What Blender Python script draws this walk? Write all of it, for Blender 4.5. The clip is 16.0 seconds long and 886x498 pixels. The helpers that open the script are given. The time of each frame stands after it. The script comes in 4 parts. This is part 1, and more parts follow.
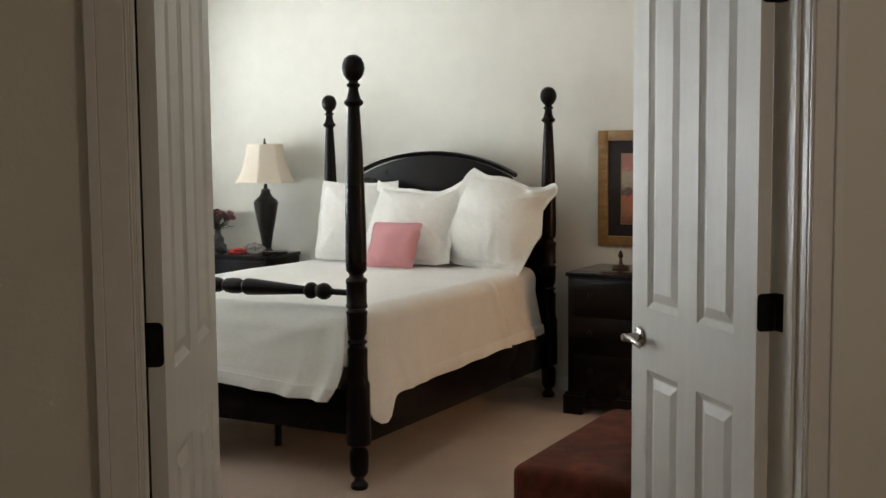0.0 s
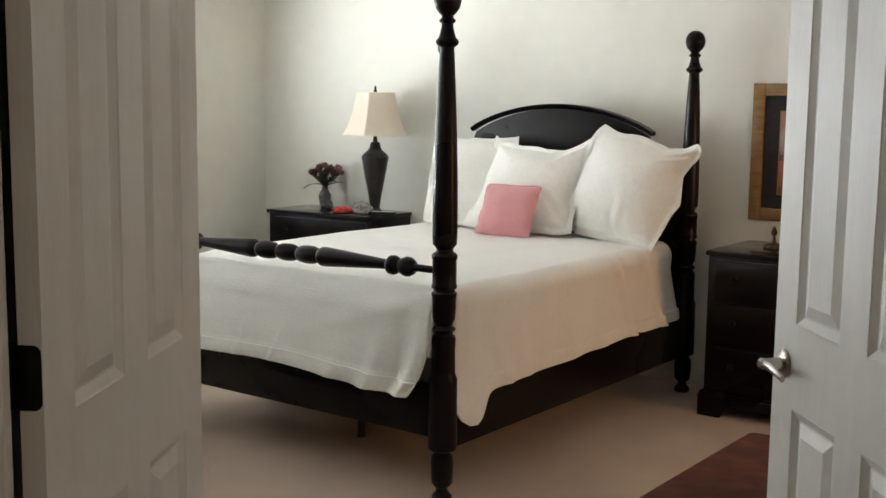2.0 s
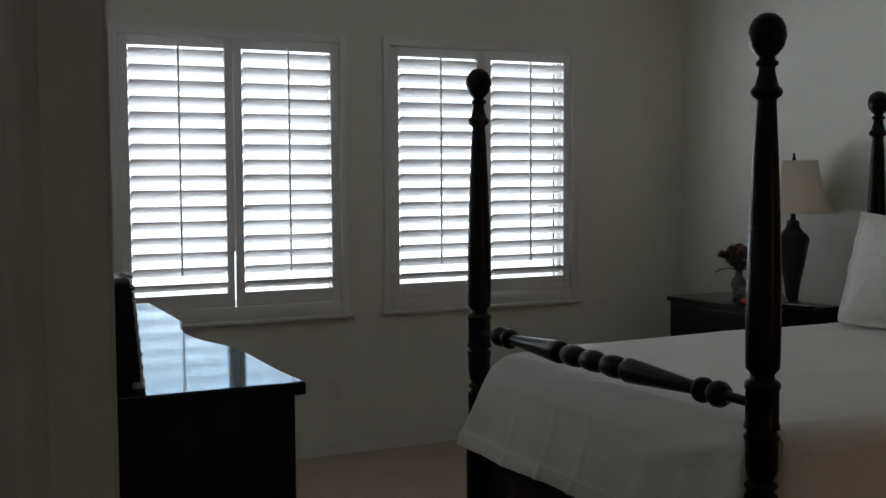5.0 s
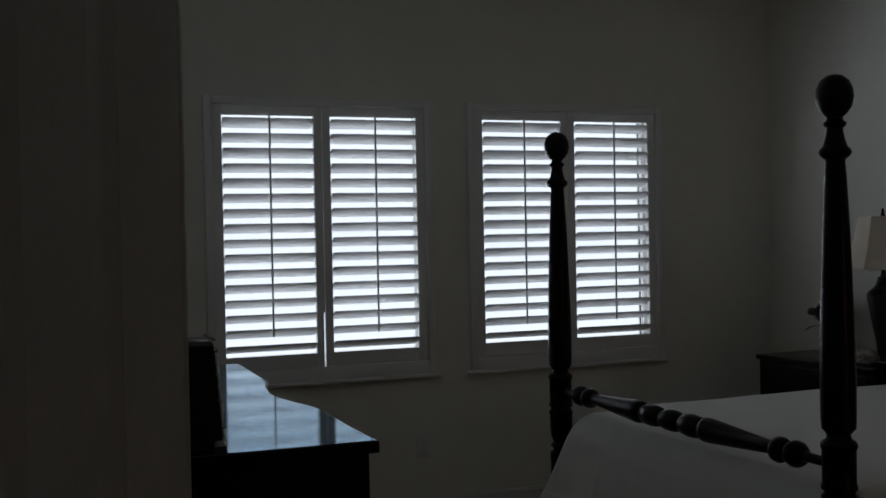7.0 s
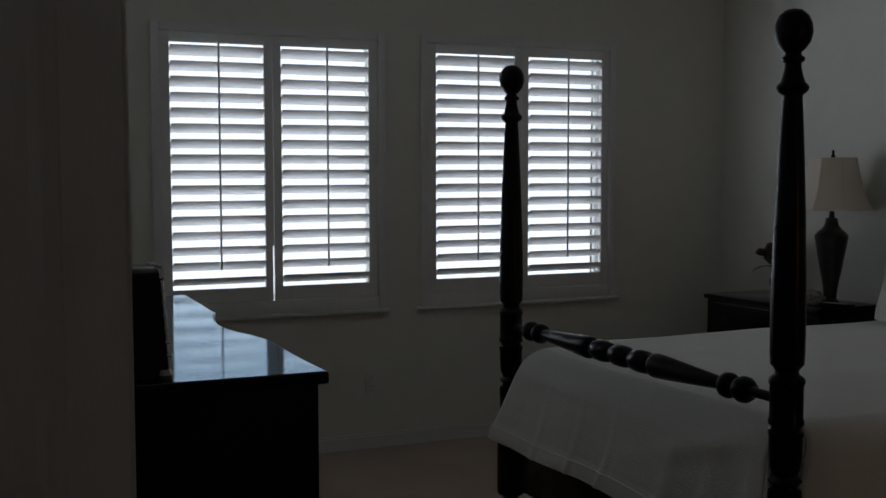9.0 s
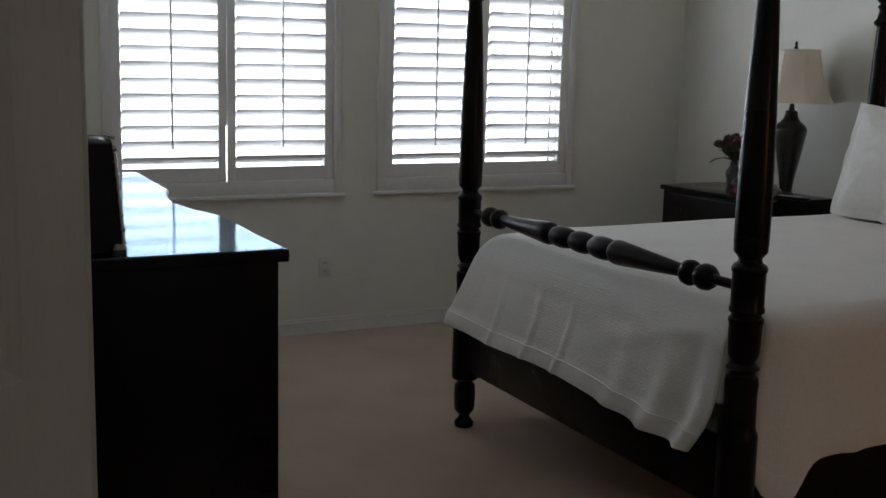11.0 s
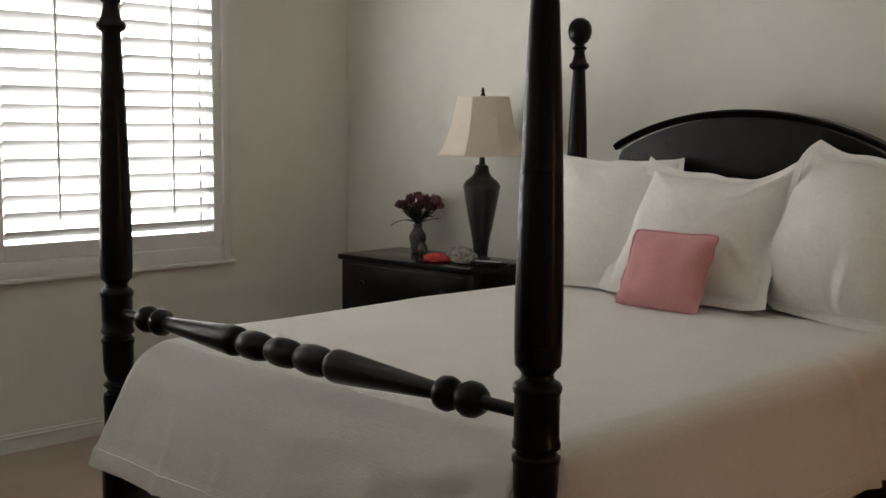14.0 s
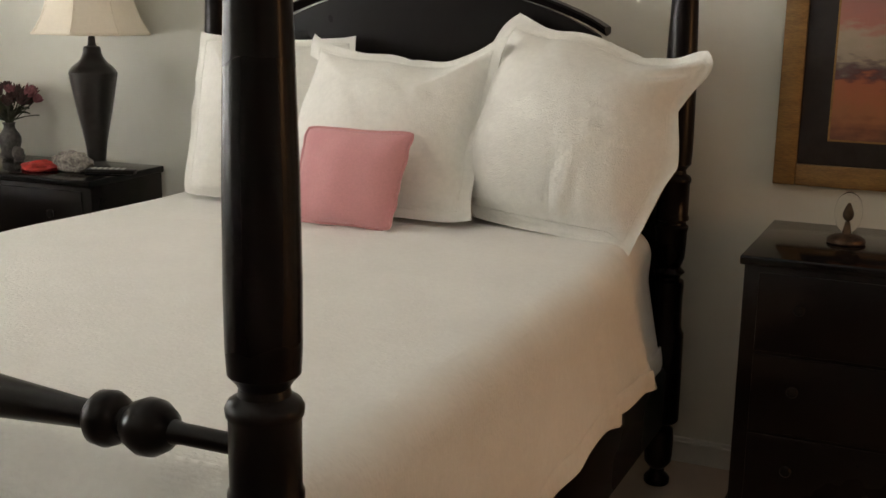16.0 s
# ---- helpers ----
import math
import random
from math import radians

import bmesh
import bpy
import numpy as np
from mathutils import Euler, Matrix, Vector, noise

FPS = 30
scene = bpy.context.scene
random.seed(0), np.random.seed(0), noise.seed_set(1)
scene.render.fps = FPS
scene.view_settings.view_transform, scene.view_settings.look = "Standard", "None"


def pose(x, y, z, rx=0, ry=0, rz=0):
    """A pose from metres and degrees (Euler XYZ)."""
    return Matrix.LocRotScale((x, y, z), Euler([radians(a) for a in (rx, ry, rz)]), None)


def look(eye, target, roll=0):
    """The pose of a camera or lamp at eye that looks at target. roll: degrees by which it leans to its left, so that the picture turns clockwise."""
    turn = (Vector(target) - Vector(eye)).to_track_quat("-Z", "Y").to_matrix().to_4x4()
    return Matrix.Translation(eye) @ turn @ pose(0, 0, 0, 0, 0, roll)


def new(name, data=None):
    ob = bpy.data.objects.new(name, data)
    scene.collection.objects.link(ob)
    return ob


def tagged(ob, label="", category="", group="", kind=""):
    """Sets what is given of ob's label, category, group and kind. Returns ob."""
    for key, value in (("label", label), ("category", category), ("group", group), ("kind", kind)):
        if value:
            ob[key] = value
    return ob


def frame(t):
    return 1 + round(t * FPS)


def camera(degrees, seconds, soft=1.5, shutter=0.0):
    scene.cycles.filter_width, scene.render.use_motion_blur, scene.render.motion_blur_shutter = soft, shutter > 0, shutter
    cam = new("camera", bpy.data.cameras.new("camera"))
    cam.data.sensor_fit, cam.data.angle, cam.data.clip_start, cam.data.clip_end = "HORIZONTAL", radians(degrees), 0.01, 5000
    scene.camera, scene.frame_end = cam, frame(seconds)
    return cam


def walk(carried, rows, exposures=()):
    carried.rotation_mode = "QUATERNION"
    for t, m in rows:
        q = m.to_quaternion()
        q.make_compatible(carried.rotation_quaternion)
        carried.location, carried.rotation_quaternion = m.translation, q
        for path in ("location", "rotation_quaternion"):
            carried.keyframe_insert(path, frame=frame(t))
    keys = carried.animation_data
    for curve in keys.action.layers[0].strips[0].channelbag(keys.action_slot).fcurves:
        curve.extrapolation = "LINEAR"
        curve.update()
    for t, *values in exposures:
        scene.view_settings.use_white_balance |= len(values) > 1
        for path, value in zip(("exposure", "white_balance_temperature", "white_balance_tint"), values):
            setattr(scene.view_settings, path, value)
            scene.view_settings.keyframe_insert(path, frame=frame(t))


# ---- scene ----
cam = camera(42.9, 16.0)
PATH = [
    (0, (2.78, -4.255, 1.545), (1.822, -2.507, 1.371), -0.5),
    (0.5, (2.723, -4.153, 1.518), (1.758, -2.424, 1.231), -0.3),
    (1, (2.603, -3.961, 1.519), (1.616, -2.244, 1.239), -0.8),
    (1.5, (2.54, -3.711, 1.511), (1.467, -2.047, 1.229), -0.5),
    (2, (2.52, -3.402, 1.536), (1.337, -1.81, 1.28), 0.7),
    (2.5, (2.423, -3.123, 1.535), (1.197, -1.56, 1.304), -0.0),
    (2.6, (2.39, -3.089, 1.536), (1.174, -1.514, 1.323), 0.2),
    (3, (2.379, -2.866, 1.538), (1.102, -1.342, 1.323), -0.3),
    (3.5, (2.396, -2.593, 1.546), (0.948, -1.23, 1.334), 0.2),
    (4, (2.283, -2.392, 1.537), (0.723, -1.155, 1.339), 0.0),
    (4.5, (2.274, -2.244, 1.538), (0.617, -1.134, 1.38), -1.2),
    (5, (2.362, -2.145, 1.552), (0.573, -1.261, 1.415), -0.3),
    (5.2, (2.379, -2.122, 1.551), (0.557, -1.312, 1.393), -0.2),
    (7.3, (2.476, -2.12, 1.579), (0.616, -1.385, 1.565), -0.9),
    (7.5, (2.457, -2.119, 1.597), (0.601, -1.374, 1.598), -0.8),
    (8, (2.444, -2.117, 1.578), (0.599, -1.347, 1.594), -0.3),
    (8.5, (2.434, -2.112, 1.564), (0.6, -1.315, 1.5), -0.2),
    (9, (2.425, -2.109, 1.544), (0.601, -1.301, 1.403), -0.1),
    (9.5, (2.41, -2.109, 1.534), (0.6, -1.287, 1.313), 0.2),
    (10, (2.396, -2.1, 1.518), (0.6, -1.267, 1.235), -0.1),
    (10.2, (2.406, -2.099, 1.516), (0.615, -1.262, 1.209), 0.3),
    (12.3, (2.123, -2.143, 1.497), (0.394, -1.195, 1.163), 0.8),
    (12.5, (2.086, -2.137, 1.498), (0.368, -1.165, 1.175), -1.0),
    (13, (1.906, -2.007, 1.476), (0.231, -0.946, 1.211), 0.5),
    (13.5, (1.679, -1.828, 1.481), (0.088, -0.636, 1.267), 0.7),
    (14, (1.411, -1.69, 1.485), (0.01, -0.28, 1.26), 0.6),
    (14.5, (1.257, -1.583, 1.485), (0.072, -0.009, 1.139), -0.0),
    (15, (1.124, -1.413, 1.45), (0.041, 0.217, 1.034), -1.0),
    (15.5, (0.979, -1.247, 1.452), (0.003, 0.443, 1.014), -0.2),
    (16, (0.745, -1.117, 1.454), (-0.062, 0.664, 1.031), 1.0),
]
EXPOSURES = [(0, 0.17, 7050, 15), (1, 0.48, 7080, 15), (2, 0.40, 7050, 16), (3.5, -0.15, 7000, 18), (4.2, -0.75, 6800, 18), (5, -2.10, 6600, 17), (7.5, -3.3, 6400, 18), (9, -3.0, 6400, 18), (10.2, -2.05, 6450, 19), (12.5, -0.72, 6750, 20), (13.5, -1.07, 7350, 20), (14.2, -0.68, 7600, 20), (15, -0.24, 7750, 19), (16, -0.12, 7950, 18)]
walk(cam, [(t, look(eye, target, roll)) for t, eye, target, roll in PATH],
     exposures=EXPOSURES)

WINDOW_WATTS = 110

# ---- world and large lights ----
world = bpy.data.worlds.new("world")
scene.world = world
world.use_nodes = True
wn = world.node_tree
sky = wn.nodes.new("ShaderNodeTexSky")
sky.sky_type, sky.sun_disc = "NISHITA", False
sky.sun_elevation, sky.sun_rotation = radians(50), radians(60)
bg = wn.nodes["Background"]
wn.links.new(sky.outputs[0], bg.inputs[0])
bg.inputs[1].default_value = 0.12

sun_data = bpy.data.lights.new("sun", "SUN")
sun_data.energy, sun_data.angle, sun_data.color = 3.0, radians(0.5), (1, 0.95, 0.87)
sun = new("sun", sun_data)
sun.matrix_world = look((8, -5, 12), (0, 0, 0))

WIN = [(-1.046, 0.022), (0.424, 1.500)]      # louvred width of the two windows, along y
WZ0, WZ1 = 0.925, 2.190
XW, YN, ZC = -3.39, 2.39, 3.06               # west wall, north wall, ceiling
for (a, b), share in zip(WIN, (1.2, 0.8)):
    d = bpy.data.lights.new("window_light", "AREA")
    d.shape, d.size, d.size_y, d.energy, d.color = "RECTANGLE", b - a + 0.10, WZ1 - WZ0 + 0.14, WINDOW_WATTS * share, (0.80, 0.91, 1.0)
    o = new("window_light", d)
    o.matrix_world = look((XW - 0.20, (a + b) / 2, (WZ0 + WZ1) / 2), (XW + 1, (a + b) / 2, (WZ0 + WZ1) / 2))

# unseen fill lamps, added to warm the hall side and the bed's east side
for name, at, size, watts, color in (("hall_fill_light", (3.62, -2.75, 2.98), 0.30, 8.6, (1.0, 0.89, 0.78)),
                                     ("east_fill_light", (4.50, 0.98, 1.30), 1.40, 27, (1.0, 0.57, 0.27))):
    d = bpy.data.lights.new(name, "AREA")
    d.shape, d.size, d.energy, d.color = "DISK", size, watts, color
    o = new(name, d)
    o.matrix_world = look(at, (at[0] + (0.001 if name == "hall_fill_light" else -1), at[1], at[2] - 1))

# ---- materials ----


def mat(name, base, rough=0.5, metal=0.0, spec=0.5, coat=0.0, vary=0.06, scale=6.0, bump=0.0, bump_scale=200.0,
        second=None, mix_scale=30.0, grain=None, trans=0.0, ior=1.5, sheen=0.0):
    m = bpy.data.materials.new(name)
    m.use_nodes = True
    nt = m.node_tree
    p = nt.nodes["Principled BSDF"]
    p.inputs["Roughness"].default_value = rough
    p.inputs["Metallic"].default_value = metal
    p.inputs["Specular IOR Level"].default_value = spec
    p.inputs["Coat Weight"].default_value = coat
    p.inputs["Coat Roughness"].default_value = 0.12
    p.inputs["Transmission Weight"].default_value = trans
    p.inputs["IOR"].default_value = ior
    p.inputs["Sheen Weight"].default_value = sheen
    tc = nt.nodes.new("ShaderNodeTexCoord")
    mp = nt.nodes.new("ShaderNodeMapping")
    nt.links.new(tc.outputs["Object"], mp.inputs[0])
    if grain:
        mp.inputs["Scale"].default_value = grain
    n1 = nt.nodes.new("ShaderNodeTexNoise")
    n1.inputs["Scale"].default_value, n1.inputs["Detail"].default_value = scale, 5
    nt.links.new(mp.outputs[0], n1.inputs["Vector"])
    n2 = nt.nodes.new("ShaderNodeTexNoise")
    n2.inputs["Scale"].default_value, n2.inputs["Detail"].default_value = mix_scale, 3
    nt.links.new(mp.outputs[0], n2.inputs["Vector"])
    add = nt.nodes.new("ShaderNodeMath")
    add.operation = "ADD"
    nt.links.new(n1.outputs[0], add.inputs[0])
    nt.links.new(n2.outputs[0], add.inputs[1])
    ramp = nt.nodes.new("ShaderNodeMapRange")
    ramp.inputs["From Min"].default_value, ramp.inputs["From Max"].default_value = 0.7, 1.3
    nt.links.new(add.outputs[0], ramp.inputs["Value"])
    mix = nt.nodes.new("ShaderNodeMix")
    mix.data_type = "RGBA"
    c2 = second or tuple(c * (1 - 2 * vary) for c in base)
    c1 = base if second else tuple(min(1, c * (1 + vary)) for c in base)
    mix.inputs["A"].default_value = (*c1, 1)
    mix.inputs["B"].default_value = (*c2, 1)
    nt.links.new(ramp.outputs[0], mix.inputs["Factor"])
    nt.links.new(mix.outputs["Result"], p.inputs["Base Color"])
    rr = nt.nodes.new("ShaderNodeMapRange")
    rr.inputs["To Min"].default_value, rr.inputs["To Max"].default_value = max(0.02, rough * 0.85), min(1, rough * 1.15)
    nt.links.new(n1.outputs[0], rr.inputs["Value"])
    nt.links.new(rr.outputs[0], p.inputs["Roughness"])
    if bump:
        nb = nt.nodes.new("ShaderNodeTexNoise")
        nb.inputs["Scale"].default_value, nb.inputs["Detail"].default_value = bump_scale, 3
        nt.links.new(mp.outputs[0], nb.inputs["Vector"])
        b = nt.nodes.new("ShaderNodeBump")
        b.inputs["Strength"].default_value, b.inputs["Distance"].default_value = 0.6, bump
        nt.links.new(nb.outputs[0], b.inputs["Height"])
        nt.links.new(b.outputs[0], p.inputs["Normal"])
    return m


M_WALL = mat("wall_paint", (0.742, 0.732, 0.655), 0.75, vary=0.02, scale=1.5, mix_scale=8, bump=0.0012, bump_scale=90)
M_CEIL = mat("ceiling_paint", (0.86, 0.85, 0.81), 0.85, vary=0.02, scale=2, bump=0.002, bump_scale=60)
M_TRIM = mat("white_trim_paint", (0.76, 0.75, 0.71), 0.35, vary=0.025, scale=3, bump=0.0004, bump_scale=60)
M_DOOR = mat("white_door_paint", (0.73, 0.72, 0.68), 0.44, spec=0.35, vary=0.025, scale=3, bump=0.0003, bump_scale=60, grain=(6, 6, 0.7))
M_SHUT = mat("white_shutter_paint", (0.76, 0.755, 0.735), 0.35, vary=0.02, scale=3)
M_CARPET = mat("beige_carpet", (0.50, 0.365, 0.275), 0.95, vary=0.12, scale=2.2, mix_scale=140, bump=0.006, bump_scale=380, sheen=0.3)
M_WOOD = mat("espresso_wood", (0.0068, 0.0044, 0.0047), 0.28, spec=0.15, coat=0.06, vary=0.04, scale=1.2, mix_scale=6)
M_WOODH = mat("espresso_wood_flat", (0.007, 0.0045, 0.0045), 0.11, spec=0.25, vary=0.3, scale=5, mix_scale=24, bump=0.0001, bump_scale=40, grain=(0.8, 6, 6))
# reflections tinted blue here in place of sky light
M_WOODH.node_tree.nodes["Principled BSDF"].inputs["Specular Tint"].default_value = (0.68, 0.87, 1.0, 1)
M_LINEN = mat("white_bedspread", (0.89, 0.88, 0.84), 0.9, vary=0.02, scale=5, mix_scale=60, bump=0.0022, bump_scale=130, sheen=0.15)
nt = M_LINEN.node_tree
quilt = nt.nodes.new("ShaderNodeTexVoronoi")
quilt.inputs["Scale"].default_value, quilt.inputs["Randomness"].default_value = 95, 0.35
quilt_bump = nt.nodes.new("ShaderNodeBump")
quilt_bump.inputs["Strength"].default_value, quilt_bump.inputs["Distance"].default_value = 0.40, 0.0016
nt.links.new(nt.nodes["Mapping"].outputs[0], quilt.inputs["Vector"])
nt.links.new(quilt.outputs["Distance"], quilt_bump.inputs["Height"])
nt.links.new(nt.nodes["Bump"].outputs[0], quilt_bump.inputs["Normal"])
nt.links.new(quilt_bump.outputs[0], nt.nodes["Principled BSDF"].inputs["Normal"])
# metallic, with the sky's blue reflection put into the colour
M_TOP = mat("blue_tinted_dresser_top", (0.106, 0.138, 0.164), 0.075, metal=1.0, vary=0.05, scale=5)
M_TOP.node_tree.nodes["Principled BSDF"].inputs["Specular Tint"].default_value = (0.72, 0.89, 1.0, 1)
M_HEM = mat("white_hem", (0.88, 0.87, 0.83), 0.9, vary=0.03, scale=5, mix_scale=60, bump=0.002, bump_scale=260, sheen=0.15)
M_SHAM = mat("white_sham_linen", (0.88, 0.865, 0.81), 0.9, vary=0.03, scale=6, mix_scale=60, bump=0.003, bump_scale=220, sheen=0.15)
M_PINK = mat("pink_knit", (0.68, 0.30, 0.31), 0.95, vary=0.04, scale=8, mix_scale=160, bump=0.0025, bump_scale=320, sheen=0.3)
M_SHADE = mat("cream_lampshade", (0.78, 0.70, 0.58), 0.85, vary=0.02, scale=8, mix_scale=90, bump=0.0006, bump_scale=300)
M_LAMP = mat("dark_lamp_base", (0.024, 0.019, 0.018), 0.30, coat=0.12, vary=0.3, scale=9)
M_BLACK = mat("black_metal", (0.012, 0.011, 0.011), 0.35, metal=0.7, vary=0.2, scale=30)
M_CHROME = mat("satin_nickel", (0.45, 0.42, 0.39), 0.24, metal=1.0, vary=0.05, scale=40)
M_BRASS = mat("aged_brass", (0.12, 0.08, 0.055), 0.4, metal=0.8, vary=0.3, scale=40)
M_GOLD = mat("gold_wood_frame", (0.30, 0.155, 0.045), 0.42, vary=0.2, scale=10, mix_scale=70, bump=0.0005, bump_scale=90, grain=(1, 1, 5))
M_MAT = mat("dark_mat_board", (0.022, 0.017, 0.018), 0.8, vary=0.1, scale=20)
M_OTT = mat("rust_brocade", (0.200, 0.047, 0.030), 0.95, spec=0.15, second=(0.085, 0.022, 0.015), scale=9, mix_scale=17, bump=0.003, bump_scale=160)
nt = M_OTT.node_tree                           # large round medallions in olive and dark red
medal = nt.nodes.new("ShaderNodeTexVoronoi")
medal.inputs["Scale"].default_value, medal.inputs["Randomness"].default_value = 5.5, 0.45
rings = nt.nodes.new("ShaderNodeValToRGB")
rings.color_ramp.interpolation = "B_SPLINE"
for pos, value in ((0.10, 0.0), (0.24, 0.10), (0.30, 0.75), (0.36, 0.10), (0.48, 0.15), (0.60, 0.65)):
    e = rings.color_ramp.elements.new(pos)
    e.color = (value, value, value, 1)
rings.color_ramp.elements[0].color = (0.4, 0.4, 0.4, 1)
rings.color_ramp.elements[-1].color = (0.6, 0.6, 0.6, 1)
weave = nt.nodes.new("ShaderNodeMix")
weave.data_type = "RGBA"
weave.inputs["B"].default_value = (0.060, 0.030, 0.014, 1)
nt.links.new(nt.nodes["Mapping"].outputs[0], medal.inputs["Vector"])
nt.links.new(medal.outputs["Distance"], rings.inputs[0])
nt.links.new(rings.outputs[0], weave.inputs["Factor"])
nt.links.new(nt.nodes["Mix"].outputs["Result"], weave.inputs["A"])
nt.links.new(weave.outputs["Result"], nt.nodes["Principled BSDF"].inputs["Base Color"])
M_GLASS = mat("clear_glass", (0.95, 0.97, 0.96), 0.03, vary=0.0, trans=1.0, ior=1.45)
M_GLOBE = mat("thin_clear_glass", (0.98, 0.98, 0.97), 0.03, vary=0.0, trans=1.0, ior=1.08)
M_FROST = mat("frosted_glass", (0.75, 0.75, 0.73), 0.35, vary=0.03, trans=0.35)
M_STONE = mat("mottled_ceramic", (0.16, 0.15, 0.14), 0.4, second=(0.05, 0.045, 0.045), scale=30, mix_scale=80)
M_LEAF = mat("dark_leaf", (0.085, 0.095, 0.06), 0.6, vary=0.3, scale=40)
M_PETAL = mat("dusky_petal", (0.16, 0.05, 0.06), 0.75, second=(0.46, 0.17, 0.20), scale=35, mix_scale=90)
M_BUD = mat("dark_bud", (0.060, 0.040, 0.034), 0.75, second=(0.13, 0.055, 0.06), scale=35, mix_scale=90)
M_RED = mat("red_cloth", (0.52, 0.03, 0.02), 0.7, vary=0.2, scale=30)
M_PATTERN = mat("patterned_wrap", (0.42, 0.38, 0.33), 0.7, second=(0.10, 0.085, 0.08), scale=45, mix_scale=110, bump=0.002, bump_scale=60)
M_PLASTIC = mat("white_plastic", (0.72, 0.71, 0.67), 0.4, vary=0.02, scale=20)
M_GROUND = mat("outdoor_paving", (0.38, 0.36, 0.33), 0.9, vary=0.1, scale=2, bump=0.01, bump_scale=20)

# ---- building helpers ----


def link(name, bm, material, parent=None, label="", smooth=False):
    me = bpy.data.meshes.new(name)
    bm.to_mesh(me)
    bm.free()
    me.materials.append(material)
    if smooth:
        me.shade_smooth()
        me.set_sharp_from_angle(angle=radians(38))
    ob = new(name, me)
    if parent:
        ob.parent = parent
    if label:
        ob["label"] = label
    return ob


def part(name, bm, material, parent, label="", smooth=True):
    return link(name, bm, material, parent, label, smooth)


def thing(name, at=(0, 0, 0), turn=0.0, **tags):
    ob = new(name)
    ob.matrix_basis = pose(*at, 0, 0, turn)
    return tagged(ob, **tags)


def structure(name, bm, material, smooth=False, label=""):
    return tagged(link(name, bm, material, smooth=smooth), kind="structure", label=label)


def box(x0, x1, y0, y1, z0, z1, bevel=0.0, bm=None, seg=2, m=None):
    own = bmesh.new()
    bmesh.ops.create_cube(own, size=1)
    for v in own.verts:
        v.co = Vector(((x0 + x1) / 2 + v.co.x * (x1 - x0), (y0 + y1) / 2 + v.co.y * (y1 - y0), (z0 + z1) / 2 + v.co.z * (z1 - z0)))
    if bevel:
        bmesh.ops.bevel(own, geom=own.edges[:], offset=bevel, segments=seg, affect="EDGES", profile=0.5)
    if m is not None:
        own.transform(m)
    if bm is None:
        return own
    add_bm(bm, own)
    return bm


def add_bm(bm, other):
    table = {}
    for v in other.verts:
        table[v] = bm.verts.new(v.co)
    for f in other.faces:
        bm.faces.new([table[v] for v in f.verts])
    other.free()


def lathe(profile, n=28, bm=None, m=None, squash=None):
    """profile: (radius, height) from the bottom to the top, round z."""
    own = bmesh.new()
    rings = []
    for r, z in profile:
        rings.append([own.verts.new((r * math.cos(a * math.tau / n), r * math.sin(a * math.tau / n), z)) for a in range(n)])
    for r0, r1 in zip(rings, rings[1:]):
        for i in range(n):
            own.faces.new((r0[i], r0[(i + 1) % n], r1[(i + 1) % n], r1[i]))
    own.faces.new(rings[0][::-1])
    own.faces.new(rings[-1])
    if m is not None:
        own.transform(m)
    if bm is None:
        return own
    add_bm(bm, own)
    return bm


def prism(points, y0, y1, bevel=0.0):
    """An outline in x, z drawn out along y."""
    own = bmesh.new()
    a = [own.verts.new((x, y0, z)) for x, z in points]
    b = [own.verts.new((x, y1, z)) for x, z in points]
    own.faces.new(a)
    own.faces.new(b[::-1])
    for i in range(len(points)):
        j = (i + 1) % len(points)
        own.faces.new((a[j], a[i], b[i], b[j]))
    bmesh.ops.recalc_face_normals(own, faces=own.faces[:])
    if bevel:
        bmesh.ops.bevel(own, geom=[e for e in own.edges if abs(e.calc_face_angle(0)) > 0.5], offset=bevel, segments=2, affect="EDGES", profile=0.5)
    return own


def smoothed(points, steps=6):
    """A finer line through profile points."""
    out = []
    for i in range(len(points) - 1):
        p0, p1, p2, p3 = points[max(0, i - 1)], points[i], points[i + 1], points[min(len(points) - 1, i + 2)]
        for k in range(steps):
            t = k / steps
            out.append(tuple(0.5 * (2 * b + (c - a) * t + (2 * a - 5 * b + 4 * c - d) * t * t + (3 * b - a - 3 * c + d) * t ** 3)
                             for a, b, c, d in zip(p0, p1, p2, p3)))
    out.append(points[-1])
    return out


# ---- the large structure ----
XE, YS, T = 2.95, -1.86, 0.15
DU, DV = Vector((0.70711, 0.70711, 0)), Vector((-0.70711, 0.70711, 0))
DIAG = Matrix(((DU.x, DV.x, 0, 1.105), (DU.y, DV.y, 0, -2.505), (0, 0, 1, 0), (0, 0, 0, 1)))
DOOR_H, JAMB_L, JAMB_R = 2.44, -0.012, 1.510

bm = box(-3.54, 3.1, -6.2, 2.54, -0.12, 0.0)
structure("floor", bm, M_CARPET)
bm = box(-3.54, 3.1, -3.2, 2.54, ZC, ZC + 0.12)
structure("ceiling", bm, M_CEIL)

bm = bmesh.new()
edges = [-3.2 + 0.0, WIN[0][0] - 0.06, WIN[0][1] + 0.06, WIN[1][0] - 0.06, WIN[1][1] + 0.06, YN + T]
for i in range(5):
    if i in (1, 3):
        box(XW - T, XW, edges[i], edges[i + 1], 0, WZ0 - 0.150, bm=bm)
        box(XW - T, XW, edges[i], edges[i + 1], WZ1 + 0.06, ZC, bm=bm)
    else:
        box(XW - T, XW, edges[i], edges[i + 1], 0, ZC, bm=bm)
structure("wall_west", bm, M_WALL)
structure("wall_north", box(XW, XE, YN, YN + T, 0, ZC), M_WALL)
bm = bmesh.new()
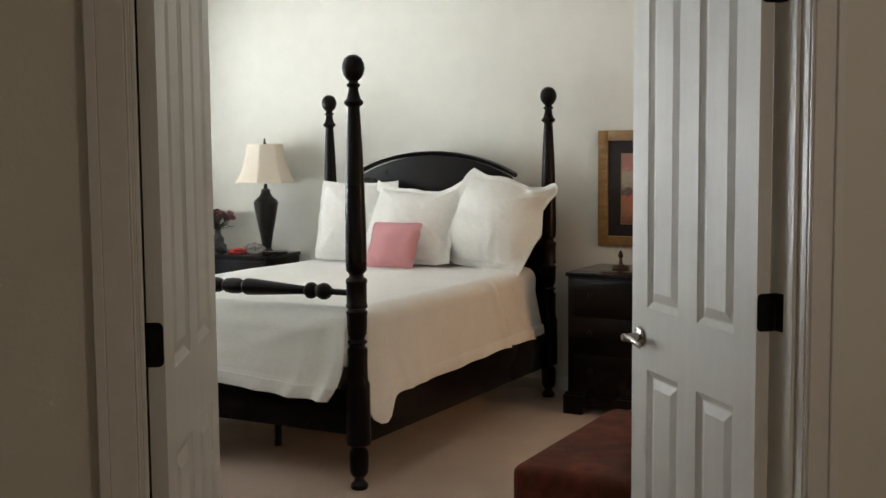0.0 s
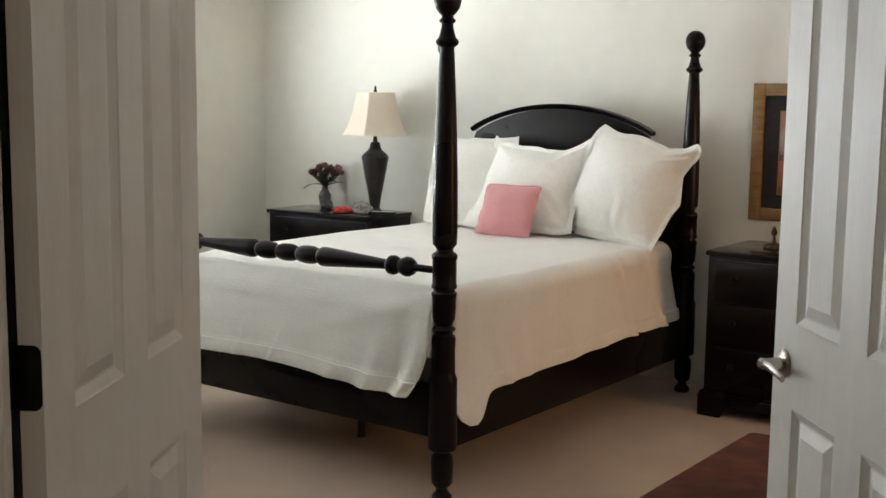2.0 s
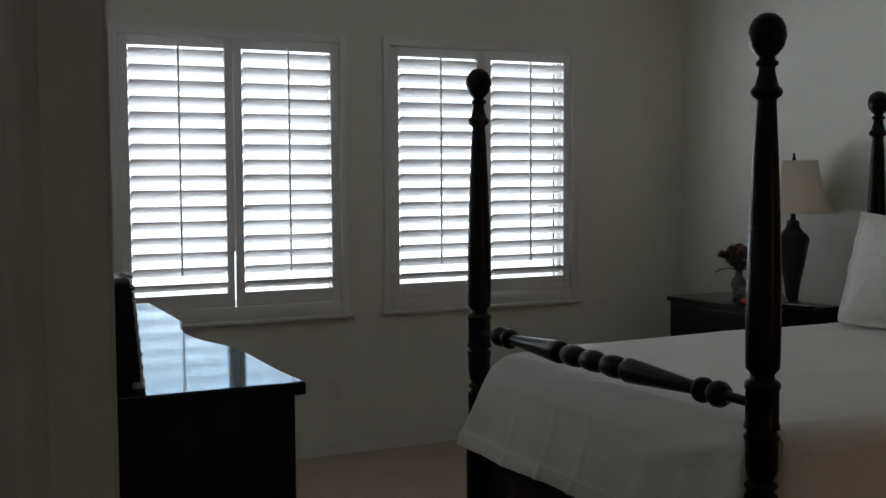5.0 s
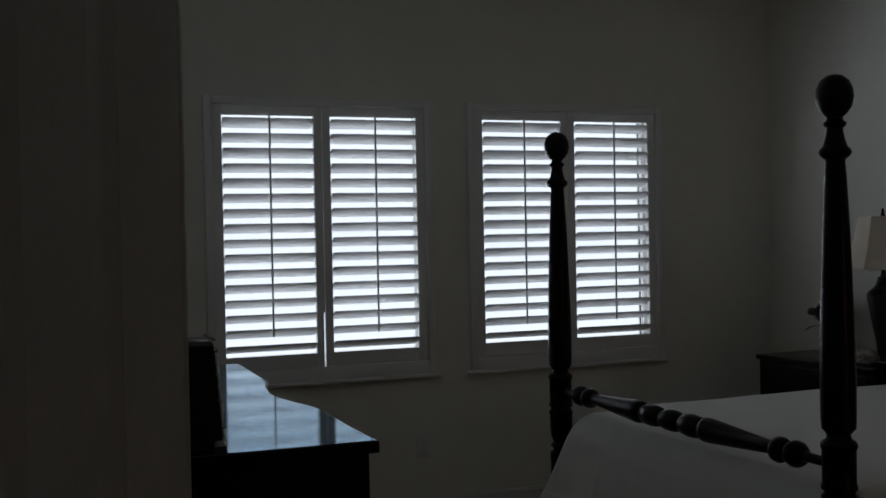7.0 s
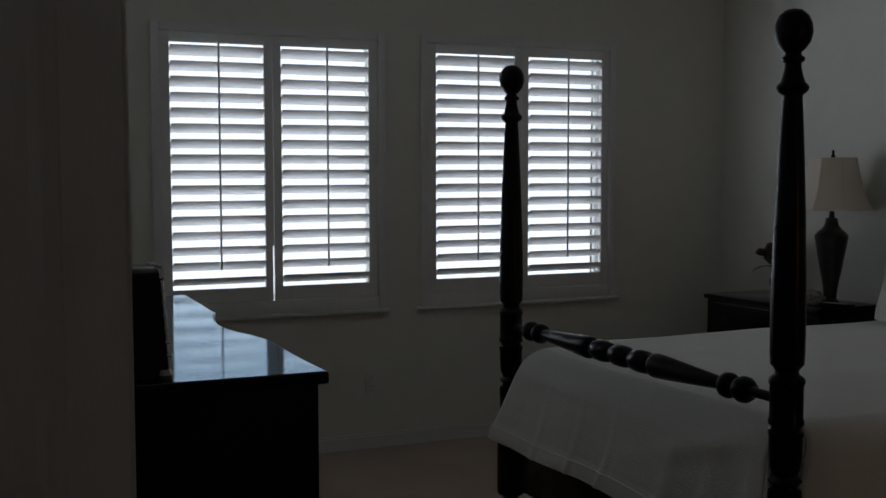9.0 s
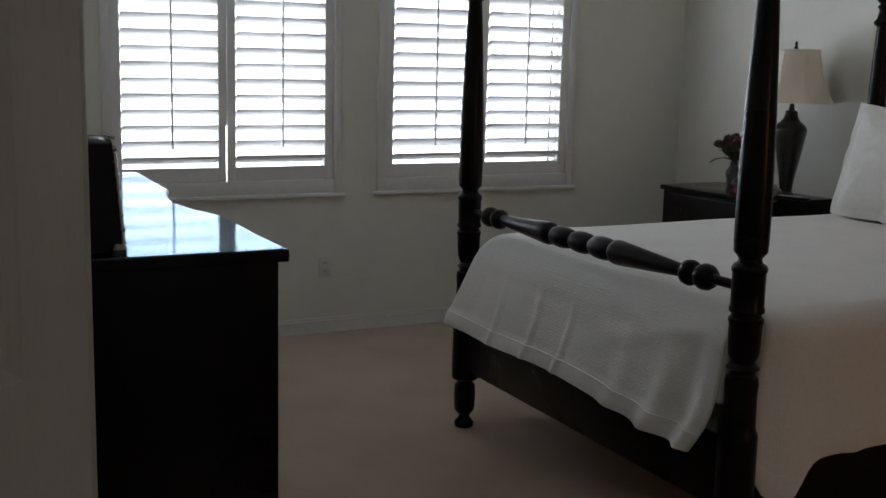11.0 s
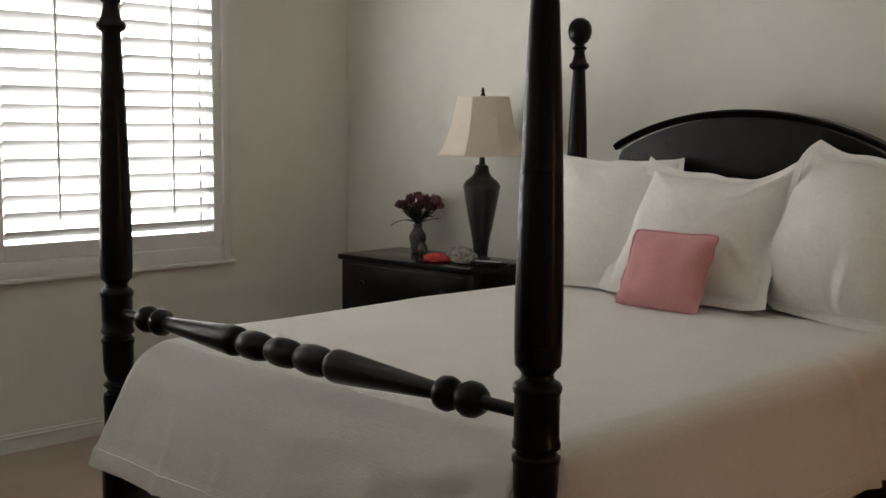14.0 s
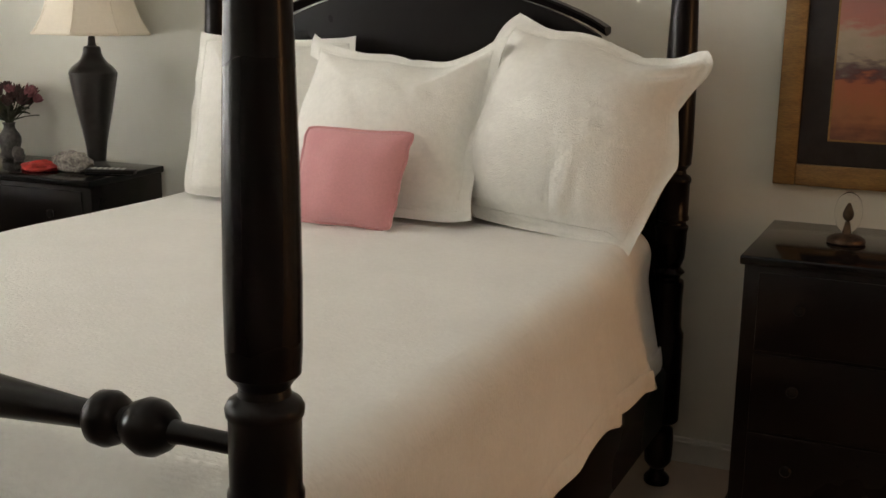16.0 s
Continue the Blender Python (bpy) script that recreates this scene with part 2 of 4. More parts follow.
BY0, BY1, BH = 0.65, 1.85, 2.06                # unseen opening, added to let the east fill lamp in
box(XE, XE + T, -0.68, BY0, 0, ZC, bm=bm)
box(XE, XE + T, BY1, YN + T, 0, ZC, bm=bm)
box(XE, XE + T, BY0, BY1, BH, ZC, bm=bm)
structure("wall_east", bm, M_WALL)
# unseen box added behind the opening to hold the east fill lamp
bm = bmesh.new()
box(XE + T, 5.2, -0.30, -0.18, 0, 2.5, bm=bm)
box(XE + T, 5.2, YN, YN + 0.12, 0, 2.5, bm=bm)
box(5.2, 5.32, -0.30, YN + 0.12, 0, 2.5, bm=bm)
structure("fill_room_walls", bm, M_WALL)
structure("fill_room_ceiling", box(XE + T, 5.32, -0.30, YN + 0.12, 2.5, 2.6), M_CEIL)
structure("fill_room_floor", box(3.1, 5.32, -0.30, YN + 0.12, -0.12, 0.0), M_CARPET)
bm = box(XW, 0.62, YS - T, YS, 0, ZC)
structure("wall_south", bm, M_WALL)
structure("wall_return", box(0.62, 0.74, -2.92, YS, 0, ZC), M_WALL)
head = DOOR_H + 0.03
bm = prism([(-0.60, 0), (JAMB_L - 0.022, 0), (JAMB_L - 0.022, head), (JAMB_R + 0.022, head), (JAMB_R + 0.022, 0), (2.55, 0), (2.55, ZC), (-0.60, ZC)], -0.12, 0)
bm.transform(DIAG)
structure("wall_diagonal", bm, M_WALL)
# the hall outside the doors
HU0, HU1, HV = -1.15, 2.75, -3.9
bm = box(HU0 - 0.12, HU0, HV, -0.12, 0, ZC)
bm.transform(DIAG)
structure("hall_wall_left", bm, M_WALL)
bm = box(HU1, HU1 + 0.12, HV, -0.12, 0, ZC)
bm.transform(DIAG)
structure("hall_wall_right", bm, M_WALL)
bm = box(HU0, HU1, HV - 0.12, HV, 0, ZC)
bm.transform(DIAG)
structure("hall_wall_back", bm, M_WALL)
bm = box(HU0, -0.60, -0.12, 0, 0, ZC)
box(2.55, HU1, -0.12, 0, 0, ZC, bm=bm)
bm.transform(DIAG)
structure("hall_wall_ends", bm, M_WALL)
bm = box(HU0, HU1, HV, -0.12, ZC + 0.0, ZC + 0.12)
bm.transform(DIAG @ Matrix.Translation((0, 0, 0.001)))
structure("hall_ceiling", bm, M_CEIL)
bm = box(HU0, HU1, HV, -0.0, -0.13, -0.004)
bm.transform(DIAG)
structure("hall_floor", bm, M_CARPET)
structure("ground", box(-60, 60, -60, 60, -0.5, -0.2), M_GROUND)


def skirting(name, length, m):
    """Along x from 0, standing against y = 0, facing +y."""
    bm = box(0, length, 0, 0.011, 0, 0.060)
    box(0, length, 0, 0.016, 0.060, 0.070, 0.002, bm=bm, seg=1)
    box(0, length, 0, 0.009, 0.070, 0.085, 0.003, bm=bm, seg=1)
    bm.transform(m)
    structure(name, bm, M_TRIM)


skirting("baseboard_north", XE - XW - 0.02, Matrix.Translation((XE - 0.01, YN - 0.001, 0)) @ pose(0, 0, 0, 0, 0, 180))
skirting("baseboard_west", YN - YS - 0.03, Matrix.Translation((XW + 0.001, YN - 0.015, 0)) @ pose(0, 0, 0, 0, 0, -90))
skirting("baseboard_south", 0.62 - XW - 0.02, Matrix.Translation((XW + 0.01, YS + 0.001, 0)))
skirting("baseboard_east", YN - BY1 - 0.02, Matrix.Translation((XE - 0.001, BY1, 0)) @ pose(0, 0, 0, 0, 0, 90))
skirting("baseboard_hall", 0.47, DIAG @ Matrix.Translation((-0.125, -0.121, 0)) @ pose(0, 0, 0, 0, 0, 180))
skirting("baseboard_hall_right", 0.95, DIAG @ Matrix.Translation((2.54, -0.121, 0)) @ pose(0, 0, 0, 0, 0, 180))


# door frame: jambs, stops, casings
def casing_strip(x0, x1, z0, z1, v, s, bm, flip, deep=0.0):
    """A moulded strip standing on the wall face at v, growing to the side s."""
    w = x1 - x0
    steps = ((0.0, 0.07, 0.010), (0.07, 0.74, 0.013), (0.74, 1.0, 0.020))
    for a, b, d in steps:
        if flip:
            a, b = 1 - b, 1 - a
        y0, y1 = sorted((v, v + s * (d + deep)))
        box(x0 + a * w, x0 + b * w, y0, y1, z0, z1, 0.0018, bm=bm, seg=1)


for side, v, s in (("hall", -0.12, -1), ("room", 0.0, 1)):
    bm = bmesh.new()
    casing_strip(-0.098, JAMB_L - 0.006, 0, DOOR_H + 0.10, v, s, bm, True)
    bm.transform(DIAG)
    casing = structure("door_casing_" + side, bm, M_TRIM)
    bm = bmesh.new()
    # extra depth added on the room side, hiding the lit room past the hinge
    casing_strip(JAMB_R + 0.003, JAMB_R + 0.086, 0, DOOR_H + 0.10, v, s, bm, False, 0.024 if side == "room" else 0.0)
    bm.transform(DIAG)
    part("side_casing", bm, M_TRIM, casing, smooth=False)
    bm = bmesh.new()
    for a, b, d in ((0.0, 0.006, 0.010), (0.006, 0.065, 0.013), (0.065, 0.088, 0.020)):
        y0, y1 = sorted((v, v + s * d))
        box(JAMB_L - 0.006, JAMB_R + 0.006, y0, y1, DOOR_H + 0.012 + a, DOOR_H + 0.012 + b, 0.0018, bm=bm, seg=1)
    bm.transform(DIAG)
    part("head_casing", bm, M_TRIM, casing, smooth=False)
bm = bmesh.new()
box(JAMB_L - 0.021, JAMB_L, -0.1195, -0.0005, 0, DOOR_H + 0.029, 0.001, bm=bm, seg=1)
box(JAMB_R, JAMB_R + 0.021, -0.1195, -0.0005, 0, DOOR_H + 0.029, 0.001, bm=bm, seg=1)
box(JAMB_L, JAMB_R, -0.1195, -0.0005, DOOR_H + 0.008, DOOR_H + 0.029, 0.001, bm=bm, seg=1)
box(JAMB_L, JAMB_L + 0.011, -0.087, -0.047, 0, DOOR_H + 0.008, 0.002, bm=bm, seg=1)
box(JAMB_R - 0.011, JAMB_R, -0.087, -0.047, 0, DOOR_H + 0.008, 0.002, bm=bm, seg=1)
box(JAMB_L + 0.011, JAMB_R - 0.011, -0.085, -0.045, DOOR_H - 0.004, DOOR_H + 0.008, 0.002, bm=bm, seg=1)
bm.transform(DIAG)
structure("door_frame", bm, M_TRIM)

LEAF, TH = 0.738, 0.035


def leaf_mesh(mirror):
    """A moulded four-panel leaf from the hinge at x = 0, thickness from y = -TH to 0."""
    s = 0.108
    mid = 0.112
    cols = [(s, (LEAF - mid) / 2), ((LEAF + mid) / 2, LEAF - s)]
    rows = [(0.24, 0.882), (1.070, DOOR_H - 0.13)]
    z_top = DOOR_H - 0.004
    bm = bmesh.new()
    core = 0.0105
    # stiles, rails
    for x0, x1, z0, z1 in ((0, s, 0.012, z_top), (LEAF - s, LEAF, 0.012, z_top), (cols[0][1], cols[1][0], 0.012, z_top),
                           (s, cols[0][1], 0.012, 0.24), (cols[1][0], LEAF - s, 0.012, 0.24),
                           (s, cols[0][1], 0.882, 1.070), (cols[1][0], LEAF - s, 0.882, 1.070),
                           (s, cols[0][1], DOOR_H - 0.13, z_top), (cols[1][0], LEAF - s, DOOR_H - 0.13, z_top)):
        box(x0, x1, -TH, 0, z0, z1, bm=bm)
    frame_bm, panels = bm, []
    for x0, x1 in cols:
        for z0, z1 in rows:
            bm = bmesh.new()
            panels.append(bm)
            for side in (0, 1):
                y = 0.0 if side else -TH
                d = -1 if side else 1
                loops = [(0.0, 0.0), (0.003, 0.0025), (0.019, core), (0.024, core), (0.050, 0.0015)]
                rings = []
                for inset, depth in loops:
                    rings.append([bm.verts.new((cx, y + d * depth, cz)) for cx, cz in
                                  ((x0 + inset, z0 + inset), (x1 - inset, z0 + inset), (x1 - inset, z1 - inset), (x0 + inset, z1 - inset))])
                for r0, r1 in zip(rings, rings[1:]):
                    for i in range(4):
                        bm.faces.new((r0[i], r0[(i + 1) % 4], r1[(i + 1) % 4], r1[i]) if not side else (r0[i], r1[i], r1[(i + 1) % 4], r0[(i + 1) % 4]))
                bm.faces.new(rings[-1] if not side else rings[-1][::-1])
    for bm in [frame_bm] + panels:
        if mirror:
            for v in bm.verts:
                v.co.x = -v.co.x
            bmesh.ops.reverse_faces(bm, faces=bm.faces[:])
        bm.transform(Matrix.Translation((0, -0.010, 0)))
    return frame_bm, panels


def hang_leaf(door, mirror):
    frame_bm, panels = leaf_mesh(mirror)
    leaf = part("leaf", frame_bm, M_DOOR, door, smooth=False)
    for bm in panels:
        part("panel", bm, M_DOOR, leaf, smooth=False)


HINGES = (0.36, 1.141, 1.940)


def plate(x0, x1, y0, y1, z, ro=0.012):
    """A hinge plate in the plane x, rounded at its y0 corners."""
    h = 0.047
    outline = [(y1, z - h), (y1, z + h)]
    outline += [(y0 + ro - ro * math.sin(k * math.pi / 8), z + h - ro + ro * math.cos(k * math.pi / 8)) for k in range(5)]
    outline += [(y0 + ro - ro * math.cos(k * math.pi / 8), z - h + ro - ro * math.sin(k * math.pi / 8)) for k in range(5)]
    bm = prism(outline, x0, x1)
    bm.transform(Matrix(((0, 1, 0, 0), (1, 0, 0, 0), (0, 0, 1, 0), (0, 0, 0, 1))))
    bmesh.ops.recalc_face_normals(bm, faces=bm.faces[:])
    return bm


def hinge_set(door, sx):
    for z in HINGES:
        h = lathe([(0.0065, z - 0.045), (0.0075, z - 0.044), (0.0075, z + 0.044), (0.0065, z + 0.045)], 12, m=Matrix.Translation((0, 0.007, 0)))
        add_bm(h, plate(-0.0015 if sx > 0 else 0.0, 0.0 if sx > 0 else 0.0015, -0.0435, 0.004, z))
        part("hinge", h, M_BLACK, door, "black metal butt hinge")


def lever(door, x, z, sx):
    for y, s in ((-TH - 0.010, -1), (-0.010, 1)):
        b = lathe([(0.031, 0), (0.033, 0.004), (0.029, 0.009), (0.014, 0.012), (0.011, 0.045), (0.013, 0.056), (0.008, 0.062)], 24,
                  m=Matrix.Translation((x, y, z)) @ pose(0, 0, 0, 90 if s < 0 else -90))
        arm = bmesh.new()
        rings = []
        for k in range(9):
            t = k / 8
            c = Vector((x - sx * (0.105 * t), y + s * (0.050 + 0.006 * math.sin(t * 3)), z + 0.008 * math.sin(t * 3.1) - 0.010 * t))
            ry, rz = 0.0075 - 0.002 * t, 0.011 - 0.003 * t
            rings.append([arm.verts.new(c + Vector((0, ry * math.cos(a * math.tau / 10), rz * math.sin(a * math.tau / 10)))) for a in range(10)])
        for r0, r1 in zip(rings, rings[1:]):
            for i in range(10):
                arm.faces.new((r0[i], r0[(i + 1) % 10], r1[(i + 1) % 10], r1[i]))
        arm.faces.new(rings[0])
        arm.faces.new(rings[-1][::-1])
        bmesh.ops.recalc_face_normals(arm, faces=arm.faces[:])
        add_bm(b, arm)
        part("door_handle", b, M_CHROME, door, "satin nickel lever handle")


door = thing("door_1", label="open white four-panel door leaf with black hinges, beside a dark dresser", category="door")
door.matrix_basis = DIAG @ pose(-0.0045, -0.0180, 0.006, 0, 0, 76.9)
hang_leaf(door, False)
hinge_set(door, 1)
door = thing("door_2", label="open white four-panel door leaf with a nickel lever handle", category="door")
door.matrix_basis = DIAG @ pose(1.499, -0.004, 0, 0, 0, -91.8)
hang_leaf(door, True)
hinge_set(door, -1)
lever(door, -(LEAF - 0.062), 0.975, -1)

for x, nx, reach, lift in ((JAMB_L + 0.0005, 1, 0.008, 0.006), (JAMB_R - 0.0005, -1, 0.019, 0.0)):
    bm = bmesh.new()
    for z in HINGES:
        x0, x1 = sorted((x, x + nx * 0.0022))
        add_bm(bm, plate(x0, x1, -0.044, 0.002, z + lift))
        x0, x1 = sorted((x + nx * 0.0023, x + nx * reach))
        for k in (-2, 0, 2):
            box(x0, x1, -0.0035, 0.0045, z + lift + k * 0.0185 - 0.0095, z + lift + k * 0.0185 + 0.0095, 0.001, bm=bm, seg=1)
    bm.transform(DIAG)
    structure("hinge_plates", bm, M_BLACK)

# plantation shutters
def shutter_window(name, y0, y1):
    win = thing(name, label="white painted window with louvred plantation shutters, slats half open", category="window", kind="structure")
    ow = 0.095
    bm = bmesh.new()
    fx0, fx1 = XW - 0.05, XW + 0.022
    box(fx0, fx1, y0 - ow, y0 - 0.052, WZ0 - 0.146, WZ1 + 0.098, 0.004, bm=bm)
    box(fx0, fx1, y1 + 0.052, y1 + ow, WZ0 - 0.146, WZ1 + 0.098, 0.004, bm=bm)
    box(fx0, fx1 - 0.002, y0 - 0.052, y1 + 0.052, WZ1 + 0.055, WZ1 + 0.098, 0.004, bm=bm)
    box(fx0, fx1 - 0.002, y0 - 0.052, y1 + 0.052, WZ0 - 0.146, WZ0 - 0.075, 0.003, bm=bm)
    part("window_frame", bm, M_SHUT, win)
    bm = box(XW - 0.001, XW + 0.034, y0 - 0.118, y1 + 0.118, WZ0 - 0.166, WZ0 - 0.1465, 0.005)
    part("window_sill", bm, M_SHUT, win)
    mid = (y0 + y1) / 2
    gap = 0.046
    for a, b in ((y0, mid - gap), (mid + gap, y1)):
        bm = bmesh.new()
        x0, x1 = XW - 0.022, XW + 0.008
        left = 0.050 if a == y0 else gap - 0.0015
        right = 0.050 if b == y1 else gap - 0.0015
        box(x0, x1, a - left, a, WZ0 - 0.073, WZ1 + 0.053, 0.002, bm=bm, seg=1)
        slit = 1.14 if name == "window_1" and b != y1 else WZ0 - 0.073
        if slit > 1:
            box(x0, x1, b, b + right - 0.0065, WZ0 - 0.073, slit, 0.001, bm=bm, seg=1)
        box(x0, x1, b, b + right, slit, WZ1 + 0.053, 0.002, bm=bm, seg=1)
        box(x0, x1, a, b, WZ0 - 0.073, WZ0, 0.002, bm=bm, seg=1)
        box(x0, x1, a, b, WZ1, WZ1 + 0.053, 0.002, bm=bm, seg=1)
        panel = part("shutter_panel", bm, M_SHUT, win)
        n = 16
        pitch = (WZ1 - WZ0) / n
        blade = bmesh.new()
        prof = [(-0.0445, 0.0), (-0.030, 0.0042), (0, 0.0058), (0.030, 0.0042), (0.0445, 0.0), (0.030, -0.0042), (0, -0.0058), (-0.030, -0.0042)]
        ends = [[blade.verts.new((x, y, z)) for x, z in prof] for y in (a + 0.002, b - 0.002)]
        for i in range(8):
            blade.faces.new((ends[0][i], ends[0][(i + 1) % 8], ends[1][(i + 1) % 8], ends[1][i]))
        blade.faces.new(ends[0][::-1])
        blade.faces.new(ends[1])
        bmesh.ops.recalc_face_normals(blade, faces=blade.faces[:])
        first = None
        for k in range(n):
            if first is None:
                first = part("louvre", blade, M_SHUT, panel)
                ob = first
            else:
                ob = new("louvre", first.data)
                ob.parent = panel
            tilt = -34 + 2.0 * math.sin(k * 2.7 + a * 5) + (3 if k == 0 else 0)
            ob.matrix_basis = pose(XW - 0.007, 0, WZ0 + pitch * (k + 0.5), 0, tilt, 0)
        c = (a + b) / 2
        rod = box(XW + 0.034, XW + 0.044, c - 0.005, c + 0.005, WZ0 + 0.10, WZ1 + 0.008, 0.002, seg=1)
        part("tilt_rod", rod, M_SHUT, panel)
        part("hinge", lathe([(0.004, 0), (0.005, 0.002), (0.005, 0.068), (0.004, 0.07)], 10,
                            m=Matrix.Translation((XW + 0.014, b + 0.051 if b == y1 else a - 0.051, 1.50))), M_SHUT, panel)
    # outer sash and glass
    bm = bmesh.new()
    gx = XW - 0.13
    for q0, q1, r0, r1 in ((y0 - 0.058, y0 - 0.02, WZ0 - 0.148, WZ1 + 0.055), (y1 + 0.02, y1 + 0.058, WZ0 - 0.148, WZ1 + 0.055),
                           (y0 - 0.02, y1 + 0.02, WZ0 - 0.148, WZ0 - 0.05), (y0 - 0.02, y1 + 0.02, WZ1 + 0.02, WZ1 + 0.055)):
        box(gx, gx + 0.035, q0, q1, r0, r1, 0.003, bm=bm, seg=1)
    part("sash", bm, M_SHUT, win)
    for r0, r1 in ((WZ0 - 0.05, WZ1 + 0.02),):
        pane = part("pane", box(gx + 0.014, gx + 0.019, y0 - 0.02, y1 + 0.02, r0, r1), M_GLASS, win, smooth=False)
        pane.visible_shadow = False


shutter_window("window_1", *WIN[0])
shutter_window("window_2", *WIN[1])

# ---- the bed ----
BW, BL = 1.65, 2.18
POST = [(0.020, 0.0), (0.036, 0.001), (0.040, 0.008), (0.040, 0.022), (0.032, 0.032), (0.024, 0.040), (0.022, 0.052), (0.030, 0.060), (0.041, 0.075),
        (0.043, 0.095), (0.045, 0.150), (0.042, 0.180), (0.030, 0.192), (0.030, 0.200), (0.046, 0.204), (0.055, 0.212), (0.056, 0.235),
        (0.055, 0.470), (0.055, 0.490), (0.048, 0.505), (0.046, 0.520), (0.045, 0.600), (0.047, 0.640), (0.045, 0.655), (0.036, 0.660),
        (0.034, 0.668), (0.040, 0.674), (0.047, 0.682), (0.040, 0.690), (0.033, 0.697), (0.036, 0.704), (0.043, 0.722), (0.0455, 0.760), (0.0465, 0.808),
        (0.049, 0.812), (0.049, 0.822), (0.042, 0.828), (0.041, 0.836), (0.049, 0.842), (0.049, 0.852), (0.046, 0.858), (0.046, 0.950),
        (0.049, 0.954), (0.050, 0.964), (0.046, 0.972), (0.034, 0.980), (0.032, 0.990), (0.037, 0.998), (0.046, 1.008), (0.0478, 1.04),
        (0.0482, 1.12), (0.0465, 1.25), (0.042, 1.40), (0.036, 1.56), (0.029, 1.700), (0.0265, 1.735), (0.027, 1.742), (0.040, 1.752), (0.044, 1.762), (0.041, 1.770),
        (0.033, 1.777), (0.028, 1.792), (0.0225, 1.815), (0.022, 1.828), (0.030, 1.834), (0.031, 1.842), (0.022, 1.850), (0.021, 1.856),
        (0.032, 1.866), (0.045, 1.884), (0.0515, 1.910), (0.049, 1.934), (0.039, 1.956), (0.022, 1.970), (0.004, 1.974)]

bed = thing("four_poster_bed", label="espresso-stained four-poster bed with turned posts, ball finials and an arched headboard", category="bed")
for x, y, up in ((0, 0, 0), (-BW, 0, -0.012), (0, BL, -0.044), (-1.624, BL, -0.044)):
    prof = [(r, z if z < 1.0 else z + up * (z - 1.0) / 0.966) for r, z in POST]
    post = part("bed_post", lathe(prof, 32, m=Matrix.Translation((x, y, 0))), M_WOOD, bed)

half = [(0.0, 0.0405), (0.030, 0.0385), (0.052, 0.030), (0.058, 0.024), (0.062, 0.024), (0.068, 0.030), (0.080, 0.037), (0.115, 0.0415), (0.150, 0.040), (0.172, 0.032),
        (0.178, 0.026), (0.184, 0.026), (0.190, 0.036), (0.200, 0.0425), (0.215, 0.044), (0.260, 0.041), (0.400, 0.031), (0.520, 0.0225), (0.545, 0.0215),
        (0.552, 0.030), (0.562, 0.040), (0.580, 0.042), (0.594, 0.036), (0.602, 0.022), (0.608, 0.022), (0.620, 0.034), (0.640, 0.0425), (0.658, 0.041), (0.676, 0.030),
        (0.684, 0.018), (0.700, 0.0155), (BW / 2 - 0.03, 0.0150)]
half = [(d, r * 0.93) for d, r in half]
rail = lathe([(r, -d) for d, r in half[::-1]] + [(r, d) for d, r in half[1:]], 28, m=Matrix.Translation((-BW / 2, 0, 0.905)) @ pose(0, 0, 0, 0, 90, 0))
part("blanket_rail", rail, M_WOOD, bed, "turned wooden blanket rail between the foot posts")
part("foot_board", box(-BW + 0.035, -0.035, -0.018, 0.018, 0.250, 0.455, 0.004), M_WOOD, bed)
part("side_rail", box(-0.020, 0.020, 0.035, BL - 0.035, 0.205, 0.42, 0.004), M_WOOD, bed)
part("side_rail", box(-BW - 0.020, -BW + 0.020, 0.035, BL - 0.035, 0.205, 0.42, 0.004), M_WOOD, bed)
for y in (0.45, 1.10, 1.75):
    part("slat", box(-BW + 0.02, -0.02, y - 0.045, y + 0.045, 0.255, 0.275, 0.003), M_WOOD, bed)
    part("support_leg", lathe([(0.018, 0), (0.022, 0.004), (0.018, 0.02), (0.020, 0.255)], 14, m=Matrix.Translation((-0.80, y, 0))), M_WOOD, bed)

# arched headboard
cx, hw, rise, z_sh = -0.815, 0.592, 0.143, 1.395
arch = []
for k in range(33):
    x = -hw + 2 * hw * k / 32
    arch.append((cx + x, z_sh + rise * (1 - (x / hw) ** 2) ** 0.9 if abs(x) < hw else z_sh))
body = [(cx + (x - cx) * 0.955, z - 0.022) for x, z in arch]
side_r = [(cx + 0.578, 1.345), (cx + 0.590, 1.29), (cx + 0.625, 1.23), (cx + 0.690, 1.185), (-0.036, 1.165)]
side_l = [(2 * cx - x, z) for x, z in side_r]
side_l[-1] = (-BW + 0.036, 1.165)
outline = side_l[::-1] + body + side_r + [(-0.036, 0.50), (-BW + 0.036, 0.50)]
part("headboard", prism(outline, BL - 0.012, BL + 0.016), M_WOOD, bed)
cap = bmesh.new()
rows = []
for x, z in arch:
    rows.append([cap.verts.new(p) for p in ((x, BL - 0.034, z - 0.009), (x, BL - 0.039, z - 0.003), (x, BL - 0.034, z + 0.004), (x, BL + 0.026, z + 0.004),
                                            (x, BL + 0.026, z - 0.016), (x, BL - 0.018, z - 0.023))])
for a, b in zip(rows, rows[1:]):
    for i in range(6):
        cap.faces.new((a[i], a[(i + 1) % 6], b[(i + 1) % 6], b[i]))
cap.faces.new(rows[0])
cap.faces.new(rows[-1][::-1])
bmesh.ops.recalc_face_normals(cap, faces=cap.faces[:])
part("headboard_cap", cap, M_WOOD, bed)

